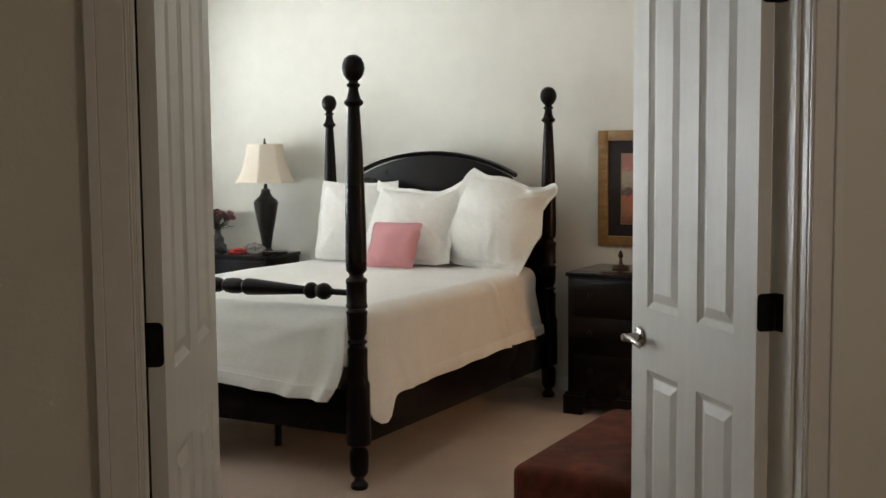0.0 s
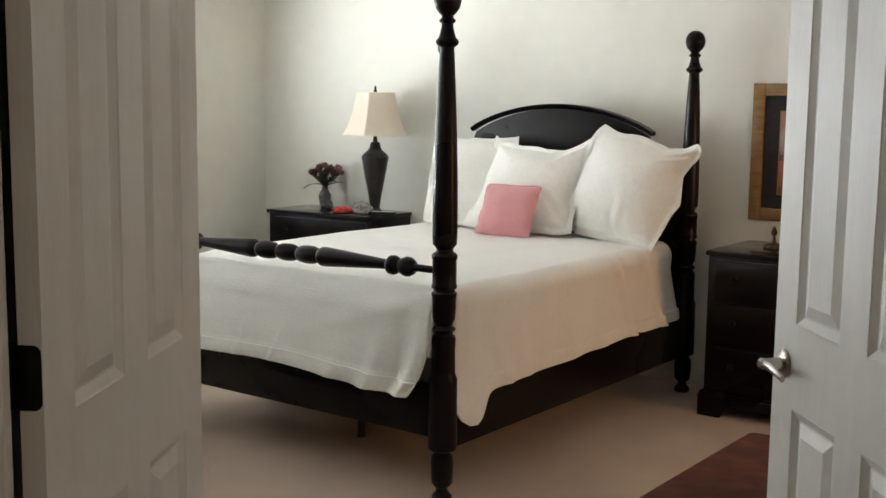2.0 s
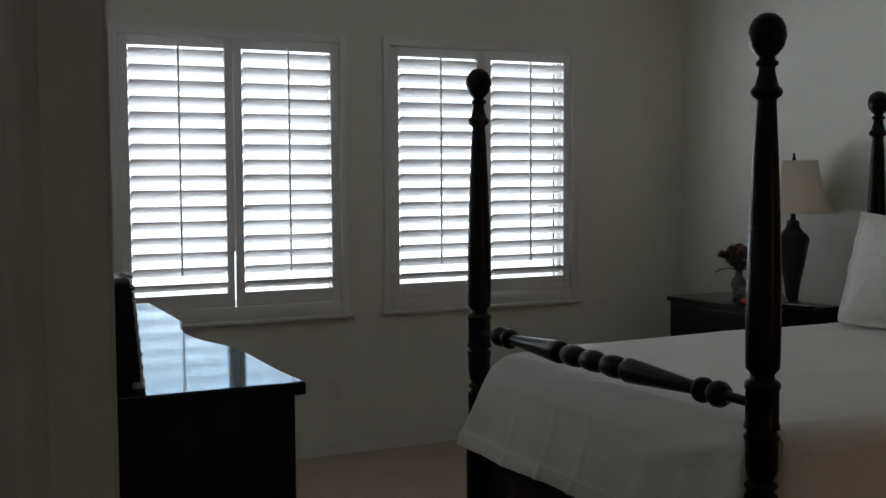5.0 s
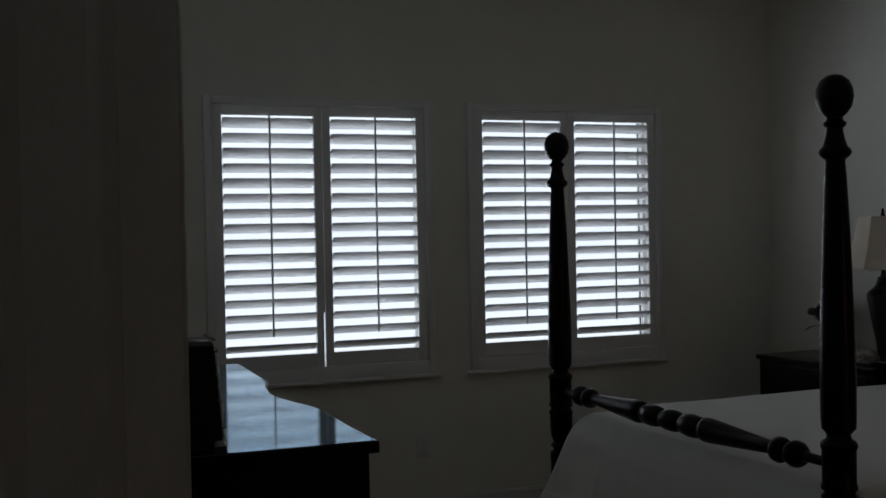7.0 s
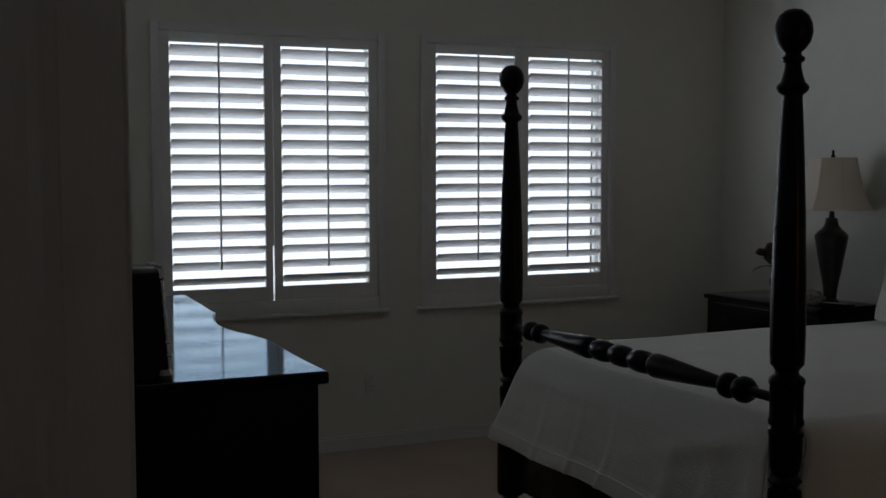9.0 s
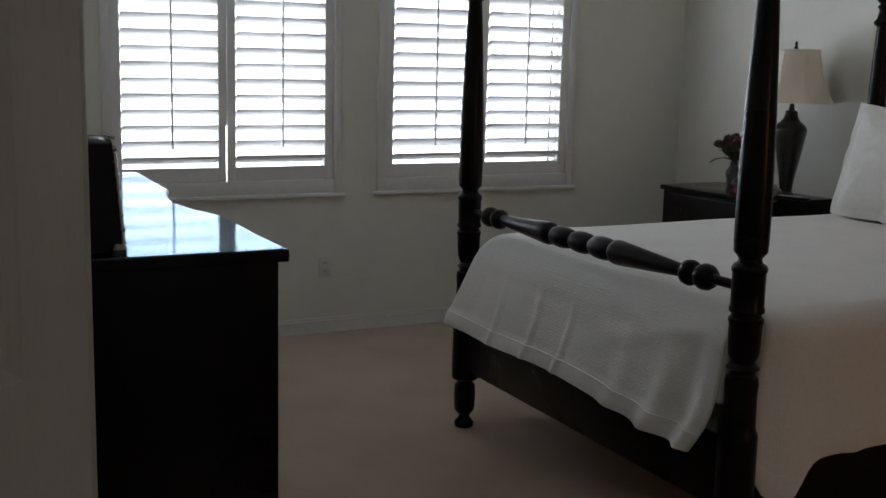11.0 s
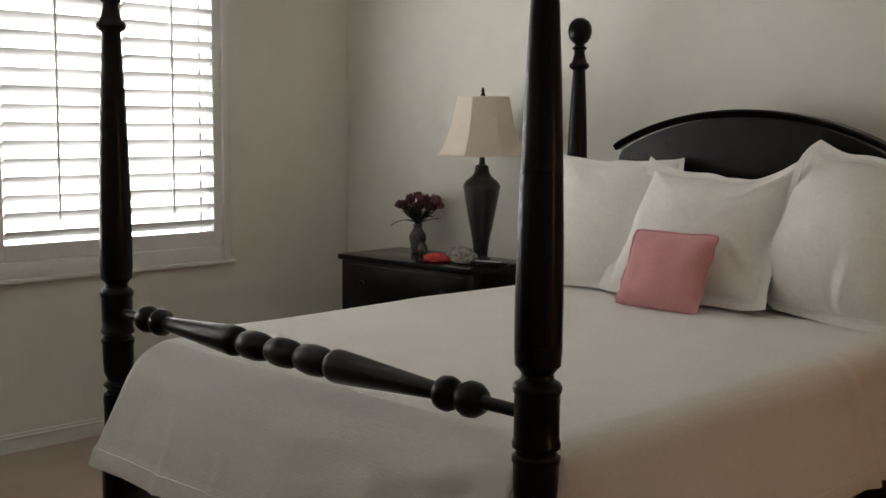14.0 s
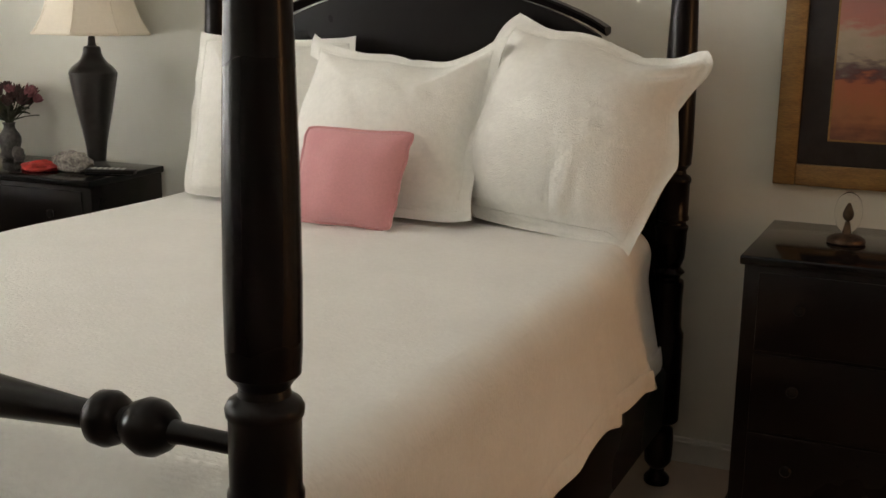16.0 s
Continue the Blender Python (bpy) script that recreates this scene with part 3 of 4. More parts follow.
mattress = tagged(link("mattress", box(-BW + 0.095, -0.105, 0.09, BL - 0.10, 0.28, 0.800, 0.055, seg=5), M_SHAM, smooth=True),
                  label="white mattress on the slats of the four-poster bed", category="mattress")

# bedspread
TOP, HEM = 0.822, 0.39


def drop(s, r, flare):
    """How far out and down a cloth lies that hangs s beyond its edge."""
    if s < r * math.pi / 2:
        return r * math.sin(s / r), r * (1 - math.cos(s / r))
    d = s - r * math.pi / 2
    return r + flare * d, r + d


def wob(a, b, c, f=1.0):
    return noise.noise(Vector((a * f, b * f, c * f)))


bm = bmesh.new()
X0, X1, Y0, Y1 = -BW + 0.075, -0.058, 0.082, BL - 0.15
NX, NY, NS = 60, 80, 40


def top_z(x, y):
    z = TOP + 0.006 * wob(x, y, 3, 1.6) + 0.0022 * wob(x, y, 9, 6)
    return z


def patch(fn, nu, nv):
    g = [[bm.verts.new(fn(i / nu, j / nv)) for j in range(nv + 1)] for i in range(nu + 1)]
    for i in range(nu):
        for j in range(nv):
            bm.faces.new((g[i][j], g[i + 1][j], g[i + 1][j + 1], g[i][j + 1]))


def top_pt(u, v):
    x, y = X0 + (X1 - X0) * u, Y0 + (Y1 - Y0) * v
    return Vector((x, y, top_z(x, y)))


def side_pt(sign):
    def fn(u, v):
        y = Y0 + (Y1 - Y0) * u
        hem = 0.425 - 0.025 * u + 0.108 * math.exp(-abs((y - 0.142) / 0.072) ** 2) - 0.025 * math.exp(-((y - Y0) / 0.016) ** 2)
        s = v * (hem + 0.08 * 0.57)
        o, d = drop(s, 0.08 , 0.05)
        o -= 0.024 * u * min(1, v * 2.5)
        k = v * v
        o += k * (0.016 * wob(y, 2 * sign, 0, 3.1) + 0.010 * math.sin(y * 17 + 2 * math.sin(y * 5)) * math.exp(-((y - 0.6) / 0.55) ** 2)
                  + 0.012 * math.exp(-((y - 0.20 - 0.20 * v) / 0.030) ** 2) + 0.009 * math.exp(-((y - 0.42 - 0.14 * v) / 0.035) ** 2))
        if sign > 0:                            # soft folds that run down from the edge near the pillows
            run = min(1, v * 3)
            for at, lean, wide, deep in ((1.33, 0.20, 0.028, 0.026), (1.66, 0.17, 0.028, 0.024), (1.88, 0.10, 0.035, 0.005)):
                off = y - at - lean * v
                o += run * deep * (math.exp(-(off / wide) ** 2) - 0.6 * math.exp(-((off - 1.8 * wide) / wide) ** 2))
        if v > 0.88:
            o += 0.003
        o += 0.050 * k * v * math.exp(-((y - 0.17) / 0.085) ** 2)
        yy = y - 0.040 * k * math.exp(-((y - Y0) / 0.18) ** 2) + 0.035 * v * max(0, min(1, (y - 1.3) / 0.7))
        if sign > 0:                            # the loose front edge tucks in behind the foot post
            tuck = math.exp(-((y - Y0) / 0.055) ** 2) * min(1, v * 2.5)
            o, yy = o - 0.046 * tuck * (1 - 0.35 * v), yy - 0.012 * tuck
        x = (X1 + o) if sign > 0 else (X0 - o)
        return Vector((x, yy, top_z(X1 if sign > 0 else X0, y) - d))
    return fn


def foot_pt(u, v):
    x = X0 + (X1 - X0) * u
    hem = 0.386 + 0.032 * u - 0.014 * math.sin(math.pi * u) + 0.008 * math.sin(u * 9)
    s = v * (hem + 0.10 * 0.57)
    o, d = drop(s, 0.115, 0.13)
    k = v ** 1.6
    crease = sum(a * math.exp(-((x - c) / w) ** 2) for c, w, a in ((-1.24, 0.016, 0.008), (-1.00, 0.016, 0.009), (-0.79, 0.014, 0.009), (-0.46, 0.05, 0.016), (-0.27, 0.045, 0.024), (-0.17, 0.035, -0.010), (-0.10, 0.03, 0.020)))
    o += k * (crease + 0.009 * wob(x, 7, 0, 3.5)) + 0.004 * wob(x, v * 2, 5, 4) * v
    ridge = 0.16 + 0.80 * (X1 - x)                # a soft fold that runs from the near corner down across the cloth
    o += 0.013 * math.exp(-((v - ridge) / 0.085) ** 2) * max(0, 1 - (X1 - x) / 0.75) * min(1, (X1 - x) / 0.10) if x < X1 else 0
    if v > 0.87:
        o += 0.0035
    xe = X0 - 0.105 * max(0, v - 0.12) ** 1.1
    xr = X1 + 0.022 * math.sin(math.pi * min(1, v)) - 0.054 * v ** 6
    x = xe + (xr - xe) * u
    if u < 0.1:
        o += 0.02 * (1 - u / 0.1) * v
    return Vector((x, Y0 - o, top_z(x, Y0) - d))


patch(top_pt, NX, NY)
patch(side_pt(1), NY, NS)
patch(side_pt(-1), NY, NS)
patch(foot_pt, NX * 2, NS)


def corner_pt(u, v):
    vv = v * 0.66
    a, c = side_pt(1)(0, vv), foot_pt(1, vv)
    m = Vector((X1 + 0.004, Y0 - 0.004, (a.z + c.z) / 2 - 0.004))
    return a * (1 - u) ** 2 + m * 2 * u * (1 - u) + c * u * u


patch(corner_pt, 14, 24)
bmesh.ops.remove_doubles(bm, verts=bm.verts[:], dist=0.0008)
for v in bm.verts:                              # the cloth is drawn in where it turns the far foot corner
    near = math.exp(-(max(0, v.co.x - X0) / 0.16) ** 2) * math.exp(-(max(0, v.co.y - Y0 - 0.02) / 0.16) ** 2)
    v.co.x += 0.078 * near * max(0, min(1, (v.co.z - 0.50) / 0.25))
    if v.co.x > X1 - 0.3:                       # and lies narrower towards the pillows
        v.co.x -= 0.034 * max(0, min(1, (v.co.y - 1.45) / 0.5)) * max(0, min(1, (v.co.z - 0.42) / 0.25)) * min(1, (v.co.x - X1 + 0.3) / 0.3)
bmesh.ops.recalc_face_normals(bm, faces=bm.faces[:])
spread = thing("bedspread", label="white matelasse bedspread with stitched hem, draped over the bed", category="bedspread")
cover = part("cover", bm, M_LINEN, spread)
cover.data.set_sharp_from_angle(angle=radians(180))
so = cover.modifiers.new("thickness", "SOLIDIFY")
so.thickness, so.offset = 0.006, 1
for fn, nu, way in ((side_pt(1), NY, Vector((1, 0, 0))), (side_pt(-1), NY, Vector((-1, 0, 0))), (foot_pt, NX * 2, Vector((0, -1, 0)))):
    bm = bmesh.new()
    g = [[bm.verts.new(fn(i / nu, v) + way * d) for v, d in ((0.868, 0.0058), (0.876, 0.0084), (0.93, 0.0082), (0.992, 0.0084), (1.004, 0.0068), (1.004, 0.0005))] for i in range(nu + 1)]
    for i in range(nu):
        for j in range(5):
            bm.faces.new((g[i][j], g[i + 1][j], g[i + 1][j + 1], g[i][j + 1]))
    bmesh.ops.recalc_face_normals(bm, faces=bm.faces[:])
    hem = part("hem", bm, M_HEM, spread, "stitched hem band")
    so = hem.modifiers.new("thickness", "SOLIDIFY")
    so.thickness = 0.001


def tube(points, r, n=6, loop=True):
    """A thin tube along points, which close on themselves if loop is set."""
    bm = bmesh.new()
    m = len(points)
    rings = []
    for i, p in enumerate(points):
        d = (points[(i + 1) % m] - points[i - 1] if loop else points[min(i + 1, m - 1)] - points[max(i - 1, 0)]).normalized()
        a = d.orthogonal().normalized() if i == 0 else (last - d * last.dot(d)).normalized()
        last = a
        b = d.cross(a)
        rings.append([bm.verts.new(p + (a * math.cos(k * math.tau / n) + b * math.sin(k * math.tau / n)) * r) for k in range(n)])
    for i in range(m - 1):
        for k in range(n):
            bm.faces.new((rings[i][k], rings[i][(k + 1) % n], rings[i + 1][(k + 1) % n], rings[i + 1][k]))
    bm.faces.new(rings[0][::-1])
    bm.faces.new(rings[-1])
    return bm


def cushion(name, bl, br, tl, tr, thick, material, flange=0.0, pinch=(0.03,) * 4, rnd_c=0.05, seed=0, ridges=(), curl=(), n=40, back=0.7, ear=2.6, soft=0.0):
    """A cushion between four corner points; flange is the share of its half width that stays flat."""
    bl, br, tl, tr = map(Vector, (bl, br, tl, tr))
    nrm = ((br - bl).cross(tl - bl)).normalized()
    if nrm.y > 0:
        nrm = -nrm
    bm = bmesh.new()
    sheets = []
    for side in (1, -1):
        g = []
        for i in range(n + 1):
            row = []
            for j in range(n + 1):
                u, v = i / n, j / n
                a, b = 2 * u - 1, 2 * v - 1
                # pull the edges in between the corners
                ka, kb = pinch[0 if a < 0 else 1], pinch[2 if b < 0 else 3]
                pa = a * (1 - ka * (1 - abs(b) ** ear) * (1 + 0.5 * wob(b, seed, 1, 1.9)) - rnd_c * b ** 8)
                pb = b * (1 - kb * (1 - abs(a) ** ear) * (1 + 0.5 * wob(a, seed, 5, 1.9)) - rnd_c * a ** 8)
                tip = 1 - soft * max(0, a) ** 5 * max(0, b) ** 5
                uu, vv = (pa * tip + 1) / 2, (pb * tip + 1) / 2
                p = (bl * (1 - uu) + br * uu) * (1 - vv) + (tl * (1 - uu) + tr * uu) * vv
                fa, fb = min(1, abs(a) / (1 - flange)), min(1, abs(b) / (1 - flange))
                h = max(0.0, (1 - fa ** 2.4)) ** 0.62 * max(0.0, (1 - fb ** 2.4)) ** 0.62
                h *= 1 + 0.10 * b * -1
                w = thick * (1.0 if side > 0 else back) * h
                fold = abs(wob(a * 1.2 + b * 0.6, b * 0.5 - a * 0.3, seed + 21, 2.2))
                w += (0.012 * wob(a, b, seed, 1.7) + 0.002 * wob(a * 2.4 + b, b, seed + 3, 2.5)  - (0.005 if flange > 0.05 else 0.0) * max(0, 0.35 - fold) / 0.35) * min(1, h * 2) * (1 if side > 0 else 0.5)
                for a0, b0, a1, b1, rw, amp in ridges:
                    tt = max(0, min(1, ((a - a0) * (a1 - a0) + (b - b0) * (b1 - b0)) / ((a1 - a0) ** 2 + (b1 - b0) ** 2)))
                    dd = math.hypot(a - a0 - tt * (a1 - a0), b - b0 - tt * (b1 - b0))
                    w += amp * math.exp(-(dd / rw) ** 2) * (1 - tt) ** 0.7 * min(1, h * 3)
                edge = max(abs(a), abs(b))
                ripple = 0.012 * wob(a * 3, b * 3, seed + 11, 1.2) * max(0, edge - (1 - flange - 0.05)) / (flange + 0.05)
                q = p + nrm * (side * (w + 0.0022) + ripple)
                for ca, cb, reach, off in curl:
                    dd = math.hypot(a - ca, b - cb)
                    if dd < reach:
                        f = (1 - dd / reach) ** 1.3
                        q = q + Vector(off) * f
                row.append(bm.verts.new(q))
            g.append(row)
        sheets.append(g)
        for i in range(n):
            for j in range(n):
                f = (g[i][j], g[i + 1][j], g[i + 1][j + 1], g[i][j + 1])
                bm.faces.new(f if side > 0 else f[::-1])
    A, B = sheets
    ring = [(i, 0) for i in range(n)] + [(n, j) for j in range(n)] + [(i, n) for i in range(n, 0, -1)] + [(0, j) for j in range(n, 0, -1)]
    for k in range(len(ring)):
        (i0, j0), (i1, j1) = ring[k], ring[(k + 1) % len(ring)]
        bm.faces.new((A[i0][j0], B[i0][j0], B[i1][j1], A[i1][j1]))
    bmesh.ops.recalc_face_normals(bm, faces=bm.faces[:])
    q = round(n * (flange / 2 if flange > 0.05 else 0))
    loop = [(i, q) for i in range(q, n - q)] + [(n - q, j) for j in range(q, n - q)] + [(i, n - q) for i in range(n - q, q, -1)] + [(q, j) for j in range(n - q, q, -1)]
    pts = [A[i][j].co.copy() + (nrm * 0.001 if q else Vector()) for i, j in loop]
    ob = thing(name)
    body = part("body", bm, material, ob)
    body.data.set_sharp_from_angle(angle=radians(75))
    part("seam" if q else "piping", tube(pts, 0.0016 if q else 0.0045), material, ob)
    return ob


tagged(cushion("euro_pillow", (-1.510, 1.80, 0.838), (-0.95, 1.92, 0.835), (-1.610, 2.06, 1.362), (-1.02, 2.11, 1.365), 0.10, M_SHAM, 0.10, (0.03, 0.05, 0.02, 0.11), 0.05, 2, ridges=((-0.85, 0.85, -0.3, 0.3, 0.06, 0.011), (-0.85, -0.85, -0.4, -0.3, 0.06, 0.010)), n=48, ear=6),
       label="large square white pillow with a flat flange against the dark headboard", category="pillow", group="white pillows on the bed")
tagged(cushion("euro_pillow", (-1.235, 1.80, 0.836), (-0.475, 1.785, 0.836), (-1.160, 2.06, 1.372), (-0.448, 2.03, 1.385), 0.115, M_SHAM, 0.11, (0.07, 0.10, 0.02, 0.235), 0.055, 5, ridges=((-0.8, 0.85, -0.2, 0.3, 0.06, 0.012), (0.9, 0.9, 0.3, 0.3, 0.05, 0.014), (0.85, -0.5, 0.4, -0.1, 0.05, 0.010), (0.8, -0.75, 0.5, -0.2, 0.04, -0.008), (0.4, 0.2, 0.1, -0.4, 0.08, 0.006)),
               curl=((-1, 1, 0.30, (0.0, -0.02, 0.0)), (1, -1, 0.30, (0.02, -0.03, 0.012)), (1, 1, 0.5, (0.0, -0.035, 0.0)), (0.05, 1, 0.8, (0.0, 0.0, -0.050))), n=56, ear=4.5),
       label="large square white flanged pillow behind a small pink cushion", category="pillow", group="white pillows on the bed")
tagged(cushion("euro_pillow", (-0.575, 1.89, 0.840), (-0.020, 1.79, 0.812), (-0.500, 2.115, 1.452), (0.165, 2.125, 1.372), 0.165, M_SHAM, 0.10, (-0.13, 0.07, 0.02, 0.145), 0.085, 8,
               ridges=((0.84, 0.82, 0.40, 0.66, 0.040, 0.014), (0.88, 0.62, 0.45, 0.45, 0.038, 0.013), (0.86, 0.72, 0.48, 0.56, 0.032, -0.016), (0.30, 0.10, 0.75, 0.02, 0.030, 0.006), (0.35, -0.10, 0.70, -0.16, 0.028, 0.005), (0.9, 0.6, 0.35, -0.2, 0.06, 0.007), (-0.75, 0.9, -0.35, -0.1, 0.07, 0.006), (-0.6, 0.95, -0.05, 0.3, 0.05, -0.008), (0.25, -0.85, 0.35, -0.1, 0.06, 0.012), (0.10, -0.85, 0.15, -0.2, 0.05, -0.010), (0.45, -0.85, 0.30, -0.2, 0.04, -0.006)),
               curl=((1, -0.25, 0.85, (0.036, 0.0, 0.0)), (1, 1, 0.42, (0.015, -0.055, 0.012)), (1, 0.32, 0.55, (-0.050, 0.01, 0.0)), (0.30, 1, 0.75, (0.0, 0.0, -0.060)), (1, -1, 0.30, (0.0, -0.025, -0.060)), (-1, 1, 0.3, (0, 0.0, 0.012))), n=56, ear=5.5, soft=0.10),
       label="plump white flanged pillow with curled corners at the bed's edge", category="pillow", group="white pillows on the bed")
tagged(cushion("throw_pillow", (-1.025, 1.655, 0.828), (-0.675, 1.665, 0.826), (-0.980, 1.715, 1.105), (-0.620, 1.705, 1.108), 0.058, M_PINK, 0.02, (0.07, 0.07, 0.04, 0.05), 0.06, 4, n=34),
       label="small square pink knitted cushion against a white pillow", category="cushion")

# ---- night tables ----


def nightstand(x0, x1, yf, yb, h, turn=0.0, label=""):
    w, d = x1 - x0, yb - yf
    ns = thing("nightstand", at=(x0, yf, 0), turn=turn, label=label, category="nightstand", group="nightstands beside the bed")
    top = box(0, w, 0, d, h - 0.026, h, 0.006, seg=3)
    part("top", top, M_WOODH, ns)
    part("body", box(0.010, w - 0.010, 0.022, d - 0.004, 0.105, h - 0.0262, 0.003), M_WOOD, ns)
    feet = prism([(-0.012, 0.0), (0.105, 0.0), (0.118, 0.045), (0.150, 0.062), (w - 0.150, 0.062), (w - 0.118, 0.045), (w - 0.105, 0), (w + 0.012, 0.0), (w + 0.012, 0.110), (-0.012, 0.110)], 0.004, 0.030)
    part("plinth", feet, M_WOOD, ns)
    for q in (-0.012, w - 0.012):
        part("plinth", box(q, q + 0.024, 0.031, d - 0.002, 0, 0.110, 0.002), M_WOOD, ns)
    part("plinth_moulding", box(-0.006, w + 0.006, 0.008, d - 0.004, 0.1105, 0.126, 0.004), M_WOOD, ns)
    hs = (h - 0.026 - 0.150) / 3
    for k in range(3):
        z = 0.142 + k * hs
        dr = part("drawer", box(0.050, w - 0.050, 0.015, 0.0218, z, z + hs - 0.010, 0.002), M_WOOD, ns)
        for kx in ((0.20 * w, 0.80 * w)):
            part("knob", lathe([(0.006, 0), (0.006, 0.010), (0.013, 0.014), (0.016, 0.020), (0.012, 0.026), (0.003, 0.028)], 16,
                               m=Matrix.Translation((kx, 0.0148, z + (hs - 0.018) * 0.62)) @ pose(0, 0, 0, 90)), M_BLACK, dr, "small black metal knob")
    return ns


nightstand(-2.862, -1.995, 1.870, 2.320, 0.830, 3.5, "espresso wooden three-drawer nightstand holding a lamp and a flower vase")
nightstand(0.268, 1.06, 1.800, 2.365, 0.835, 0.0, "espresso wooden three-drawer nightstand under a framed picture")

# ---- table lamp ----
lamp = thing("table_lamp", at=(-2.170, 2.165, 0.8305), label="dark urn-shaped table lamp with a cream bell shade, on the nightstand", category="lamp")
body = smoothed([(0.050, 0.0), (0.052, 0.012), (0.034, 0.030), (0.034, 0.045), (0.042, 0.11), (0.062, 0.21), (0.078, 0.30), (0.087, 0.352), (0.086, 0.362), (0.074, 0.380), (0.048, 0.402), (0.035, 0.425), (0.030, 0.452), (0.016, 0.458), (0.012, 0.49)], 3)
bm = lathe(body, 10)
part("lamp_base", bm, M_LAMP, lamp, "faceted dark bronze urn base", smooth=True)
part("stem", lathe([(0.007, 0.46), (0.007, 0.76)], 10), M_BLACK, lamp)
part("finial", lathe([(0.004, 0.755), (0.010, 0.763), (0.012, 0.775), (0.006, 0.790), (0.008, 0.800), (0.003, 0.812)], 12), M_BLACK, lamp)
shade = bmesh.new()
sp = smoothed([(0.220, 0.500), (0.183, 0.560), (0.156, 0.640), (0.140, 0.710), (0.128, 0.768)], 4)
N = 64


def panel_r(rr, angle):
    """The shade has eight gently flattened panels between its seams."""
    off = (angle + math.pi / 8) % (math.pi / 4) - math.pi / 8
    return rr * (1 - 0.75 * (1 - math.cos(math.pi / 8) / math.cos(math.pi / 8 - abs(off))))


rings = []
for rr, z in sp:
    rings.append([shade.verts.new((panel_r(rr, a * math.tau / N) * math.cos(a * math.tau / N + 0.39), panel_r(rr, a * math.tau / N) * math.sin(a * math.tau / N + 0.39), z)) for a in range(N)])
for a, b in zip(rings, rings[1:]):
    for i in range(N):
        shade.faces.new((a[i], a[(i + 1) % N], b[(i + 1) % N], b[i]))
sh = part("shade", shade, M_SHADE, lamp, "cream fabric bell shade")
so = sh.modifiers.new("thickness", "SOLIDIFY")
so.thickness = 0.002
for k in range(8):
    at = k * math.pi / 4
    part("seam", tube([Vector((panel_r(rr, at) * math.cos(at + 0.39), panel_r(rr, at) * math.sin(at + 0.39), z)) for rr, z in sp], 0.0022, loop=False), M_SHADE, sh)
for rr, z in (sp[0], sp[-1]):
    ring = [Vector((panel_r(rr, k * math.tau / N) * math.cos(k * math.tau / N + 0.39), panel_r(rr, k * math.tau / N) * math.sin(k * math.tau / N + 0.39), z)) for k in range(N)]
    part("piping", tube(ring + ring[:1], 0.003), M_SHADE, sh)

# ---- vase, flowers and small things ----
vase = thing("flower_vase", at=(-2.680, 2.245, 0.8305), label="small mottled vase with dusky pink dried flowers, on the nightstand", category="vase")
part("vase", lathe(smoothed([(0.030, 0), (0.038, 0.010), (0.036, 0.030), (0.043, 0.060), (0.042, 0.085), (0.026, 0.110), (0.021, 0.125), (0.026, 0.138)], 3), 20), M_STONE, vase)
rnd = random.Random(7)
for k in range(20):
    a = k * 2.4
    tilt = 0.10 + 0.80 * math.sqrt(k / 20)
    ln = 0.120 + 0.050 * rnd.random()
    d = Vector((math.sin(tilt) * math.cos(a), math.sin(tilt) * math.sin(a), math.cos(tilt)))
    base = Vector((0, 0, 0.128))
    rot = d.to_track_quat("Z", "Y").to_matrix().to_4x4()
    st = lathe([(0.0025, 0), (0.0025, ln)], 6, m=Matrix.Translation(base) @ rot)
    part("stem", st, M_LEAF, vase)
    big = rnd.uniform(0.85, 1.25)
    big *= 1.15
    b = bmesh.new()
    for ring, count, rad, lean in ((0, 5, 0.006, 0.15), (1, 7, 0.013, 0.42)):
        for q in range(count):
            w = q * math.tau / count + ring * 0.4
            mp = Matrix.Translation(base + d * (ln - 0.012)) @ rot @ Matrix.Rotation(w, 4, "Z") @ Matrix.Translation((rad * 0.5, 0, 0)) @ Matrix.Rotation(lean, 4, "Y") @ Matrix.Diagonal((0.5, 1, 1, 1))
            lathe([(0.001, 0), (0.0085 * big, 0.010), (0.0105 * big, 0.020), (0.006 * big, 0.031), (0.0008, 0.037 * big)], 6, bm=b, m=mp)
    part("flower", b, M_PETAL if k % 4 == 0 else M_BUD, vase)


def leaf_blade(parent, base, d, length, width, droop):
    bm = bmesh.new()
    d = Vector(d).normalized()
    side = d.cross(Vector((0, 0, 1))).normalized()
    prev = None
    for k in range(9):
        t = k / 8
        c = Vector(base) + d * length * t + Vector((0, 0, -droop * t * t))
        w = width * math.sin(math.pi * (0.08 + 0.90 * t)) + 0.0005
        cur = [bm.verts.new(c - side * w), bm.verts.new(c + Vector((0, 0, -0.003))), bm.verts.new(c + side * w)]
        if prev:
            bm.faces.new((prev[0], cur[0], cur[1], prev[1]))
            bm.faces.new((prev[1], cur[1], cur[2], prev[2]))
        prev = cur
    ob = part("leaf", bm, M_LEAF, parent)
    mo = ob.modifiers.new("thickness", "SOLIDIFY")
    mo.thickness = 0.0012


for k in range(30):
    a = k * 2.1 + 0.4
    leaf_blade(vase, (0, 0, 0.135), (math.cos(a), math.sin(a), 1.1 + 1.5 * rnd.random()), 0.13 + 0.05 * rnd.random(), 0.026, 0.05 + 0.04 * rnd.random())
leaf_blade(vase, (0, 0, 0.14), (-0.9, -0.35, 0.50), 0.175, 0.026, 0.10)
leaf_blade(vase, (0, 0, 0.14), (0.95, 0.2, 0.45), 0.15, 0.014, 0.03)


